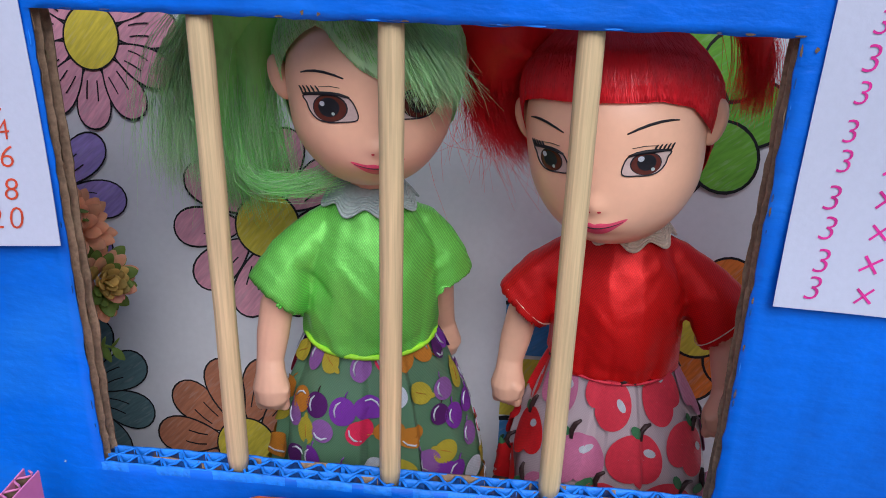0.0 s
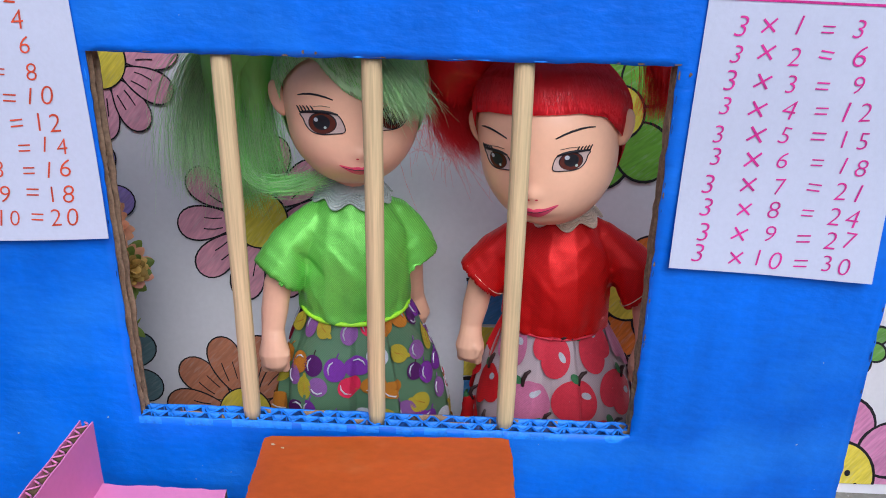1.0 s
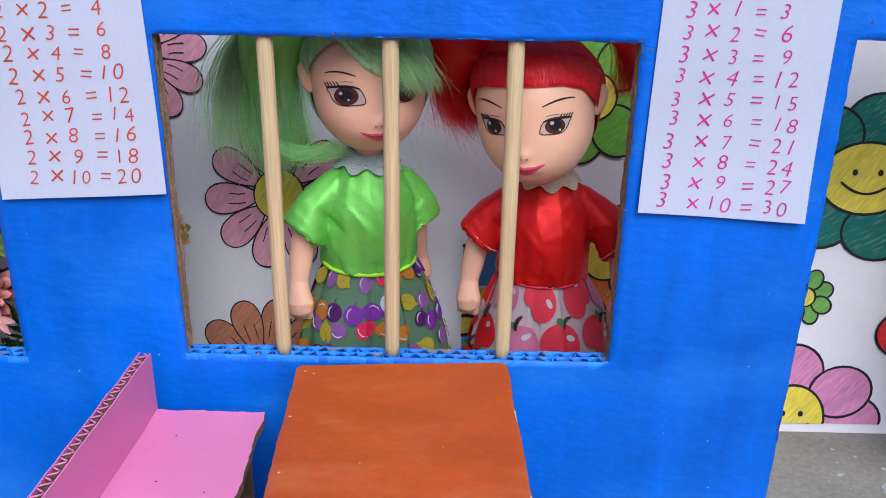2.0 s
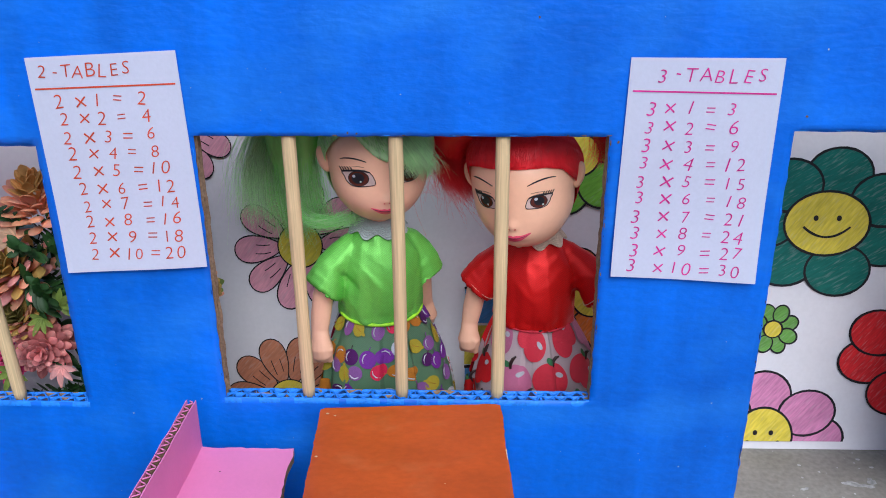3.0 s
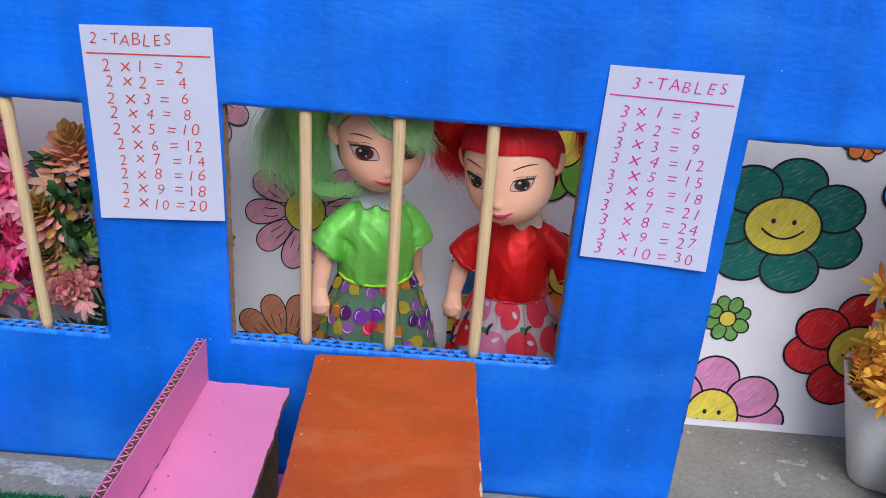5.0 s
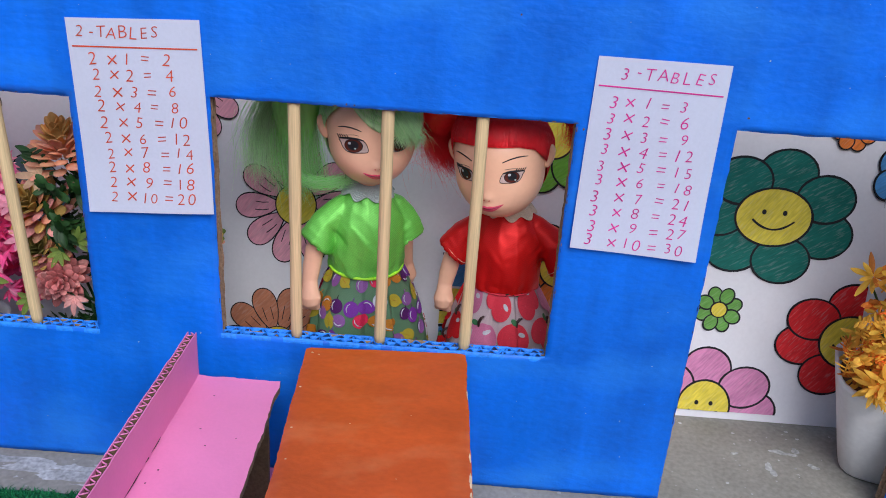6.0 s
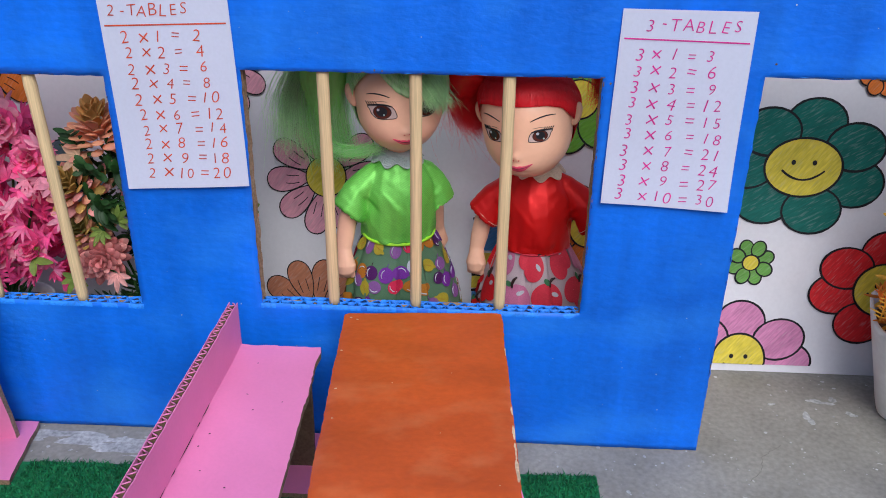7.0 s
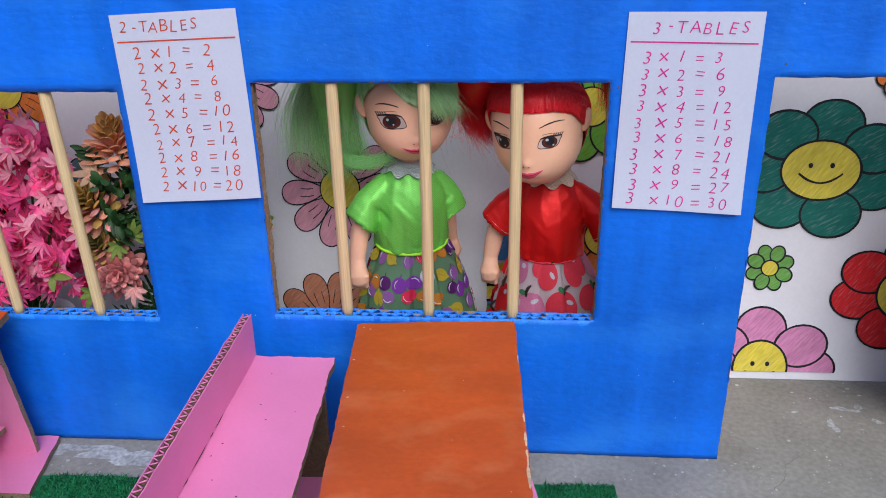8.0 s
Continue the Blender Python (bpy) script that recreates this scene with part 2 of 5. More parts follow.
# ---- mesh tools ----
class Shape:
    """Gathers faces of several materials into one mesh."""

    def __init__(self):
        self.v, self.f, self.m, self.mats = [], [], [], []

    def add(self, verts, faces, mat):
        if mat not in self.mats:
            self.mats.append(mat)
        k, i = len(self.v), self.mats.index(mat)
        self.v += [tuple(p) for p in verts]
        self.f += [tuple(k + a for a in q) for q in faces]
        self.m += [i] * len(faces)

    def grid(self, rows, mat, loop=False, cap=(False, False)):
        """rows: lists of points of one length, joined row to row; loop: each row closes on itself."""
        n = len(rows[0])
        k = n if loop else n - 1
        faces = [(r * n + c, r * n + (c + 1) % n, (r + 1) * n + (c + 1) % n, (r + 1) * n + c) for r in range(len(rows) - 1) for c in range(k)]
        if cap[0]:
            faces.append(tuple(range(n))[::-1])
        if cap[1]:
            faces.append(tuple(range((len(rows) - 1) * n, len(rows) * n)))
        self.add([p for row in rows for p in row], faces, mat)

    def tube(self, pts, radii, mat, sides=6, flat=1.0):
        rows = []
        for i, p in enumerate(pts):
            p = Vector(p)
            d = (Vector(pts[min(i + 1, len(pts) - 1)]) - Vector(pts[max(i - 1, 0)])).normalized()
            a = d.cross(Vector((0.13, 1, 0.21))).normalized()
            b = d.cross(a)
            r = radii[i] if hasattr(radii, "__len__") else radii
            rows.append([p + r * (math.cos(w) * a + flat * math.sin(w) * b) for w in (2 * math.pi * j / sides for j in range(sides))])
        self.grid(rows, mat, True, (True, True))

    def slab(self, fn, nu, nv, thick, mat, edge=None, jitter=0.0):
        """A sheet fn(u, v) -> point and normal with a thickness; the raw edge may have a material of its own."""
        top, low = [], []
        for j in range(nv + 1):
            a, b = [], []
            for i in range(nu + 1):
                p, q = fn(i / nu, j / nv)
                if jitter and (i in (0, nu) or j in (0, nv)):
                    p = Vector(p) + jitter * noise.noise_vector(Vector(p) * 260)
                a.append(Vector(p))
                b.append(Vector(p) - thick * Vector(q))
            top.append(a)
            low.append(b)
        self.grid(top, mat)
        self.grid([r[::-1] for r in low], mat)
        e = edge or mat
        self.grid([top[0], low[0]][::-1], e)
        self.grid([top[-1], low[-1]], e)
        self.grid([[r[0] for r in top], [r[0] for r in low]], e)
        self.grid([[r[-1] for r in top], [r[-1] for r in low]][::-1], e)

    def mesh(self, name, smooth=True):
        me = bpy.data.meshes.new(name)
        me.from_pydata(self.v, [], self.f)
        for m in self.mats:
            me.materials.append(m)
        me.polygons.foreach_set("material_index", self.m)
        me.polygons.foreach_set("use_smooth", [smooth] * len(self.f))
        me.update()
        return me


def thing(name, place, label, category, group="", kind=""):
    ob = new(name)
    ob.empty_display_size = 0.02
    ob.matrix_basis = Matrix.Translation(place)
    return tagged(ob, label, category, group, kind)


def part(name, shape, parent, label="", smooth=True):
    """Links a shape, whose points are in the world, as one mesh under a thing or a part."""
    ob = new(name, shape if isinstance(shape, bpy.types.Mesh) else shape.mesh(name, smooth))
    ob.parent = parent
    base = Matrix.Identity(4)
    up = parent
    while up:
        base = up.matrix_basis @ base
        up = up.parent
    ob.matrix_parent_inverse = base.inverted() if not parent.parent else Matrix.Identity(4)
    return tagged(ob, label) if label else ob


def solo(name, shape, label, category, group="", kind="", smooth=True):
    return tagged(new(name, shape.mesh(name, smooth)), label, category, group, kind)


def lerp(a, b, t):
    return a + (b - a) * t


# ---- structure: floor, rear wall, blue panel ----
def build_floor():
    s = Shape()
    s.add([(-2.4, -2.4, 0), (2.4, -2.4, 0), (2.4, 1.0, 0), (-2.4, 1.0, 0)], [(0, 1, 2, 3)], CONCRETE)
    rnd = random.Random(12)
    for pts in (((0.262, -0.034), (0.275, -0.022), (0.281, -0.004), (0.302, 0.012)), ((0.281, -0.004), (0.262, 0.010), (0.240, 0.014)), ((0.300, -0.060), (0.345, -0.048), (0.392, -0.050)), ((-0.172, -0.006), (-0.176, -0.022), (-0.170, -0.038))):
        line = []
        for a, b in zip(pts, pts[1:]):
            line += [(lerp(a[0], b[0], i / 8) + rnd.uniform(-0.0006, 0.0006), lerp(a[1], b[1], i / 8) + rnd.uniform(-0.0006, 0.0006), 0.00025) for i in range(8)]
        s.grid([line, [(x + 0.00025, y - 0.0002, z) for x, y, z in line]], CRACK)
    return solo("floor", s, "worn grey concrete floor with white paint specks", "floor", kind="structure")


def build_rear_wall():
    s = Shape()
    s.add([(x, y, z) for z in (0, 0.33) for x, y in ((-1.0, 0.1795), (1.0, 0.1795), (1.0, 0.26), (-1.0, 0.26))],
          [(0, 1, 5, 4), (1, 2, 6, 5), (2, 3, 7, 6), (3, 0, 4, 7), (4, 5, 6, 7)], PLASTER)
    return solo("wall_north", s, "low plastered parapet wall behind the poster", "wall", kind="structure", smooth=False)


# Unseen walls added round the floor to cut light from the low sky.
def build_parapets():
    for name, x0, x1, y0, y1 in (("sky_blocker_west", -2.4, -2.28, -2.4, 1.0), ("sky_blocker_east", 2.28, 2.4, -2.4, 1.0), ("sky_blocker_south", -2.28, 2.28, -2.4, -2.28)):
        s = Shape()
        s.add([(x, y, z) for z in (0, 1.0) for x, y in ((x0, y0), (x1, y0), (x1, y1), (x0, y1))],
              [(0, 1, 5, 4), (1, 2, 6, 5), (2, 3, 7, 6), (3, 0, 4, 7), (4, 5, 6, 7)], PLASTER)
        solo(name, s, "unseen plain wall added to block low sky light", "wall", kind="structure", smooth=False)


THICK = 0.0112
WIN_A = (-0.421, -0.190, 0.1135, 0.2825)
WIN_B = (-0.100, 0.131, 0.1180, 0.2885)
DOOR = (0.231, 0.401, -0.01, 0.2915)
HOLES = (WIN_A, WIN_B, DOOR)


def spread(stops, step):
    out = [stops[0]]
    for a, b in zip(stops, stops[1:]):
        k = max(1, round((b - a) / step))
        out += [a + (b - a) * i / k for i in range(1, k + 1)]
    return out


def wall_bulge(x, z):
    return 0.0007 * noise.noise(Vector((x * 7, 0.3, z * 7)))


def build_panel():
    xs = spread([-0.75, -0.421, -0.190, -0.100, 0.131, 0.231, 0.401, 0.75], 0.0042)
    zs = spread([0.0003, 0.1135, 0.1180, 0.2825, 0.2885, 0.2915, 0.400], 0.0042)
    panel = thing("wall_south", (0, 0, 0), "blue-painted corrugated cardboard front wall with cut openings", "wall", kind="structure")
    for name, y0, mat, t in (("front_liner", 0.0, BLUE, 0.0008), ("middle_liner", 0.0052, BOARD, 0.0006), ("back_liner", THICK - 0.0008, BOARD, 0.0008)):
        s = Shape()
        n = len(zs)
        pts, rim = [], set()
        inside = lambda x, z: any(a < x < b and c < z < d for a, b, c, d in HOLES)
        cells = [(i, j) for i in range(len(xs) - 1) for j in range(n - 1) if not inside((xs[i] + xs[i + 1]) / 2, (zs[j] + zs[j + 1]) / 2)]
        have = set(cells)
        faces = []
        for i, j in cells:
            faces.append((i * n + j, (i + 1) * n + j, (i + 1) * n + j + 1, i * n + j + 1))
            for di, dj, a, b in ((-1, 0, (i, j), (i, j + 1)), (1, 0, (i + 1, j), (i + 1, j + 1)), (0, -1, (i, j), (i + 1, j)), (0, 1, (i, j + 1), (i + 1, j + 1))):
                if (i + di, j + dj) not in have:
                    rim.update((a, b))
        for i, x in enumerate(xs):
            for j, z in enumerate(zs):
                y = y0 + wall_bulge(x, z)
                if (i, j) in rim and abs(x) < 0.6 and z < 0.5:
                    w = noise.noise_vector(Vector((x * 150, y0 * 900, z * 150)))
                    pts.append((x + 0.0009 * w.x, y, z + 0.0007 * w.z))
                else:
                    pts.append((x, y, z))
        used = sorted({k for q in faces for k in q})
        remap = {k: c for c, k in enumerate(used)}
        s.add([pts[k] for k in used], [tuple(remap[k] for k in q) for q in faces], mat)
        ob = part(name, s, panel, "")
        mod = ob.modifiers.new("thickness", "SOLIDIFY")
        mod.thickness, mod.offset = t, -1
    return panel


def flute(s, x0, x1, ya, yb, z0, z1, period, mat, seed):
    """A wavy paper sheet between two liners, seen end-on from above."""
    rnd = random.Random(seed)
    k = int((x1 - x0) / period * 6)
    rows = []
    for z in (z1, z0):
        rows.append([])
    for i in range(k + 1):
        x = x0 + (x1 - x0) * i / k
        w = 0.5 + 0.5 * max(-1, min(1, 1.5 * math.asin(math.sin(2 * math.pi * (x / period + 0.5 * noise.noise(Vector((x * 18, seed, 0)))))) / 1.5708))
        y = lerp(ya, yb, w) + rnd.uniform(-0.0002, 0.0002) + wall_bulge(x, z1)
        rows[0].append((x, y, z1 + rnd.uniform(-0.0007, 0.0004)))
        rows[1].append((x, y, z0))
    # Flute walls get the darkened blue, shade put into their colour.
    s.grid(rows, BLUE_DARK)
    s.tube([(x, y, z) for x, y, z in rows[0]], 0.00056, mat, 5)


def build_edges(hole, parent, jambs=True, sill=True):
    x0, x1, z0, z1 = hole
    if sill:
        s = Shape()
        flute(s, x0 - 0.004, x1 + 0.004, 0.0008, 0.0052, z0 - 0.016, z0 + 0.0001, 0.0082, BLUE_EDGE, 1.5)
        flute(s, x0 - 0.004, x1 + 0.004, 0.0058, 0.0104, z0 - 0.016, z0 + 0.0001, 0.0094, BLUE_EDGE, 2.5)
        part("sill_fluting", s, parent, "blue-painted open corrugations of the sill")
        # Flat dark sheet that paints the shade down in the sill hollows.
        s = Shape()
        s.add([(x0 - 0.004, 0.0008, z0 - 0.006), (x1 + 0.004, 0.0008, z0 - 0.006), (x1 + 0.004, 0.0104, z0 - 0.006), (x0 - 0.004, 0.0104, z0 - 0.006)], [(0, 1, 2, 3)], BLUE_DARK)
        part("sill_shade", s, parent, "flat dark sheet painted as shade in the cardboard hollows")
        for y, w in ((0.0004, 0.0009), (0.0055, 0.0007), (0.0108, 0.0009)):
            s = Shape()
            k = 60
            rows = [[], [], [], []]
            for i in range(k + 1):
                x = lerp(x0 - 0.001, x1 + 0.001, i / k)
                dz = z0 + 0.0003 + 0.0006 * noise.noise(Vector((x * 160, y * 500, 0)))
                dy = y + wall_bulge(x, z0) + 0.0003 * noise.noise(Vector((x * 90, y * 700, 4)))
                for r, (a, b) in enumerate(((-w / 2, -0.004), (-w / 2, 0), (w / 2, 0), (w / 2, -0.004))):
                    rows[r].append((x, dy + a, dz + b))
            s.grid(rows, BLUE_EDGE)
            part("sill_ridge", s, parent)
    if jambs:
        for x, side in ((x0, -1), (x1, 1)):
            for ya, yb in ((0.0009, 0.0050), (0.0060, 0.0103)):
                s = Shape()
                rows = []
                k = 60
                for j in range(k + 1):
                    z = lerp(max(z0, 0.001), z1, j / k)
                    row = []
                    for c in range(5):
                        y = lerp(ya, yb, c / 4)
                        row.append((x + side * (0.0006 + 0.0022 * math.sin(math.pi * c / 4) + 0.0016 * noise.noise(Vector((x, y * 300, z * 130))) + 0.0014 * noise.noise(Vector((x, y * 500, z * 420)))), y, z))
                    rows.append(row)
                s.grid(rows, BOARD)
                part("jamb_core", s, parent, "torn brown cardboard edge")


def build_bar(parent, xb, xt, zb, zt, seed):
    rnd = random.Random(seed)
    rows = []
    k = 26
    node = rnd.choice((0.1, 0.9, 0.93))
    for j in range(k + 1):
        u = j / k
        r = 0.0041 + 0.00025 * noise.noise(Vector((seed, u * 4, 0))) + 0.0004 * math.exp(-((u - node) / 0.012) ** 2)
        if j in (0, k):
            r *= 0.9
        x = lerp(xb, xt, u) + 0.0004 * math.sin(u * 3 + seed)
        rows.append([(x + r * math.cos(w) * (1 + 0.04 * math.sin(3 * w + seed)), 0.0054 + r * 0.92 * math.sin(w), lerp(zb, zt, u)) for w in (2 * math.pi * i / 16 for i in range(16))])
    s = Shape()
    s.grid(rows, BAMBOO, True, (True, True))
    return part("window_bar", s, parent)


def build_windows():
    a = thing("window_1", (-0.3055, 0, WIN_A[2]), "cut-out cardboard window with round bamboo stick bars", "window", kind="structure")
    build_edges(WIN_A, a)
    for i, (xb, xt) in enumerate(((-0.370, -0.375), (-0.3005, -0.306), (-0.2362, -0.2438))):
        build_bar(a, xb, xt, WIN_A[2] - 0.002, WIN_A[3] + 0.004, 3 + i)
    b = thing("window_2", (0.0155, 0, WIN_B[2]), "cut-out cardboard window with three bamboo stick bars", "window", kind="structure")
    build_edges(WIN_B, b)
    for i, (xb, xt) in enumerate(((-0.0472, -0.0482), (0.0124, 0.0122), (0.0726, 0.0728))):
        build_bar(b, xb, xt, WIN_B[2] - 0.002, WIN_B[3] + 0.004, 11 + i)
    d = thing("door_1", (0.316, 0, 0), "open doorway cut through the blue cardboard wall", "doorway", kind="structure")
    build_edges(DOOR, d, True, False)


# ---- poster with coloured-in flowers ----
LEAN = 0.19
BASE_Y = 0.113


def on_poster(x, z, off=0.0, low=0.008, right=0.4195):
    x, z = min(x, right), max(z, low)
    return (x, BASE_Y + LEAN * z - off, z)


def stroke(s, pts, width, off, mat):
    left, mid = [], []
    for i, (x, z) in enumerate(pts):
        ax, az = pts[max(i - 1, 0)]
        bx, bz = pts[min(i + 1, len(pts) - 1)]
        n = math.hypot(bx - ax, bz - az) or 1
        w = width * (0.85 + 0.3 * noise.noise(Vector((x * 90, z * 90, 2))))
        left.append(on_poster(x - (bz - az) / n * w / 2, z + (bx - ax) / n * w / 2, off))
        mid.append(on_poster(x + (bz - az) / n * w / 2, z - (bx - ax) / n * w / 2, off))
    s.grid([left, mid], mat)


def blob(s, outline, off, mat, line=0.0016):
    """A filled outline with a black marker line round it."""
    cx, cz = sum(p[0] for p in outline) / len(outline), sum(p[1] for p in outline) / len(outline)
    s.add([on_poster(cx, cz, off)] + [on_poster(x, z, off) for x, z in outline], [(0, i + 1, (i + 1) % len(outline) + 1) for i in range(len(outline))], mat)
    if line:
        stroke(s, outline + outline[:2], line, off + 0.0001, BLACK)


def petal(cx, cz, ang, inner, outer, half, fat):
    pts = []
    for i in range(26):
        w = 2 * math.pi * i / 26
        u = (inner + outer) / 2 + (outer - inner) / 2 * math.cos(w)
        k = (u - inner) / (outer - inner)
        v = half * math.sin(w) * (1.0 if fat else (0.55 + 0.6 * k))
        pts.append((cx + u * math.cos(ang) - v * math.sin(ang), cz + u * math.sin(ang) + v * math.cos(ang)))
    return pts


def flower(poster, cx, cz, rx, rz, petals, inner, outer, half, mat, fat=True, smile=False, line=0.0022, centre=None, veins=False, label="", squash=1.0):
    s = Shape()
    for i, a in enumerate(petals):
        a = radians(a)
        blob(s, [(x, cz + squash * (z - cz)) for x, z in petal(cx, cz, a, inner, outer, half, fat)], 0.0004 + 0.00014 * (2 if i == len(petals) - 1 else i % 2), mat, line)
        if veins:
            for b in (-0.16, 0.12):
                p = [(cx + lerp(rx, outer * 0.82, t) * math.cos(a + b * (1 - 0.4 * t)), cz + lerp(rz, outer * 0.82, t) * math.sin(a + b * (1 - 0.4 * t) + 0.05 * math.sin(4 * t))) for t in (0.25, 0.45, 0.65, 0.85 - abs(b))]
                stroke(s, p, line * 0.75, 0.0009, BLACK)
    blob(s, [(cx + rx * math.cos(w), cz + rz * math.sin(w)) for w in (2 * math.pi * i / 32 for i in range(32))], 0.0010, centre or C_YELLOW, line)
    if smile:
        for dx in (-0.27, 0.27):
            ex, ez = cx + dx * rx, cz + 0.17 * rz
            s.add([on_poster(ex + 0.0019 * math.cos(w), ez + 0.0022 * math.sin(w), 0.0013) for w in (2 * math.pi * i / 12 for i in range(12))], [tuple(range(12))], BLACK)
        stroke(s, [(cx + 0.55 * rx * u, cz - rz * (0.42 - 0.32 * u * u)) for u in (i / 7 for i in range(-7, 8))], line * 0.9, 0.0013, BLACK)
    return part("flower_drawing", s, poster, label, smooth=False)


def build_poster():
    p = thing("poster", (0, BASE_Y, 0), "white paper backdrop with crayon-coloured flower drawings leaning on the wall", "poster")
    s = Shape()
    s.slab(lambda u, v: (Vector(on_poster(lerp(-0.62, 0.42, u), lerp(0.0005, 0.335, v), 0, 0, 1)) + Vector((0, 0.0006 + 0.0006 * noise.noise(Vector((u * 6, v * 5, 0))), 0)), (0, -1, 0)), 60, 30, 0.002, POSTER_PAPER)
    part("sheet", s, p)
    ring = lambda n, start: [start + 360 * i / n for i in range(n)]
    flower(p, -0.171, 0.257, 0.0150, 0.0165, ring(11, 8), 0.012, 0.047, 0.0105, C_PINK, False, line=0.0011, veins=True, label="pink crayon flower")
    flower(p, -0.205, 0.172, 0.014, 0.014, ring(9, 2), 0.010, 0.050, 0.0115, C_PURPLE, False, line=0.0011, veins=True, label="violet crayon flower")
    flower(p, -0.077, 0.165, 0.0175, 0.0175, ring(10, 5), 0.014, 0.052, 0.012, C_PINK, False, line=0.0012, veins=True, label="pink crayon flower")
    flower(p, -0.089, 0.040, 0.017, 0.016, ring(11, 12), 0.013, 0.052, 0.012, C_RUST, False, line=0.0011, veins=True, label="rust crayon flower")
    flower(p, -0.190, 0.062, 0.014, 0.014, ring(9, -12), 0.010, 0.048, 0.012, C_SLATE, False, line=0.0011, veins=True, label="slate crayon flower")
    flower(p, 0.138, 0.235, 0.016, 0.016, ring(7, -2), 0.010, 0.046, 0.0165, C_GREEN, line=0.0018, label="green crayon flower")
    flower(p, 0.152, 0.126, 0.016, 0.016, ring(7, 10), 0.010, 0.040, 0.0145, C_ORANGE, line=0.0016, label="orange crayon flower")
    flower(p, 0.329, 0.184, 0.0325, 0.0245, (82, 28, -20, -76, -130, 178, 130), 0.022, 0.0715, 0.0250, C_TEAL, smile=True, squash=0.80, label="teal smiling crayon flower")
    flower(p, 0.295, 0.101, 0.0072, 0.0068, ring(8, 20), 0.006, 0.0205, 0.0060, C_LIME, line=0.0016, centre=C_YELLOW, label="small green crayon flower")
    flower(p, 0.294, 0.011, 0.0235, 0.0255, (92, 36, 0, 144, 180), 0.018, 0.0645, 0.0215, C_ROSE, smile=True, squash=0.86, label="rose smiling crayon flower")
    flower(p, 0.4125, 0.080, 0.0265, 0.0235, (92, 146, 188, 246, 300), 0.018, 0.0645, 0.0225, C_RED, smile=True, squash=0.80, label="red smiling crayon flower")
    flower(p, 0.384, 0.262, 0.007, 0.0065, ring(8, 18), 0.006, 0.0195, 0.0065, C_ORANGE, line=0.0014, label="small orange crayon flower")
    flower(p, 0.440, 0.225, 0.012, 0.012, (150, 200, 250), 0.010, 0.034, 0.013, C_BLUE, label="blue crayon flower")
    flower(p, -0.374, 0.250, 0.018, 0.018, ring(9, 12), 0.013, 0.050, 0.0125, C_ORANGE, False, line=0.0011, veins=True, label="orange crayon flower")
    flower(p, -0.312, 0.150, 0.014, 0.014, ring(9, 10), 0.010, 0.040, 0.010, C_SLATE, False, line=0.0011, label="slate crayon flower")
    s = Shape()
    for z0, z1, m in ((0.104, 0.132, C_BLUE), (0.070, 0.102, C_YELLOW), (0.020, 0.068, C_BLUE)):
        blob(s, [(0.052, z0), (0.085, z0), (0.085, z1), (0.0525, z1)], 0.0005, m, 0)
        for k in range(2):
            stroke(s, [(0.052, z1 - 0.02 * k), (0.056, z1 + 0.0005 - 0.02 * k), (0.061, z1 - 0.02 * k)], 0.003, 0.0008, BLACK)
    part("striped_drawing", s, p, "blue and yellow crayon stripes", smooth=False)
    s = Shape()
    stroke(s, [(-0.2105, 0.268), (-0.2105, 0.2745), (-0.206, 0.277), (-0.202, 0.2775)], 0.0009, 0.0006, BLACK)
    part("marker_hook", s, p, "short black marker stroke", smooth=False)
    s = Shape()
    s.slab(lambda u, v: ((lerp(0.40, 0.85, u), 0.1165 + LEAN * lerp(0, 0.325, v), lerp(0.0005, 0.325, v)), (0, -1, 0)), 8, 8, 0.002, POSTER_PAPER)
    solo("paper_sheet", s, "plain white backdrop sheet leaning beside the flower poster", "paper")


# ---- handwritten tables ----
GLYPHS = {}


def glyph(ch):
    if ch not in GLYPHS:
        cu = bpy.data.curves.new("glyph", "FONT")
        cu.body, cu.size, cu.resolution_u, cu.offset = ch, 1.0, 3, -0.013
        ob = bpy.data.objects.new("glyph", cu)
        scene.collection.objects.link(ob)
        me = bpy.data.meshes.new_from_object(ob.evaluated_get(bpy.context.evaluated_depsgraph_get()))
        pts = [(v.co.x, v.co.y) for v in me.vertices]
        GLYPHS[ch] = (pts, [tuple(q.vertices) for q in me.polygons])
        bpy.data.objects.remove(ob)
        bpy.data.curves.remove(cu)
        bpy.data.meshes.remove(me)
    return GLYPHS[ch]


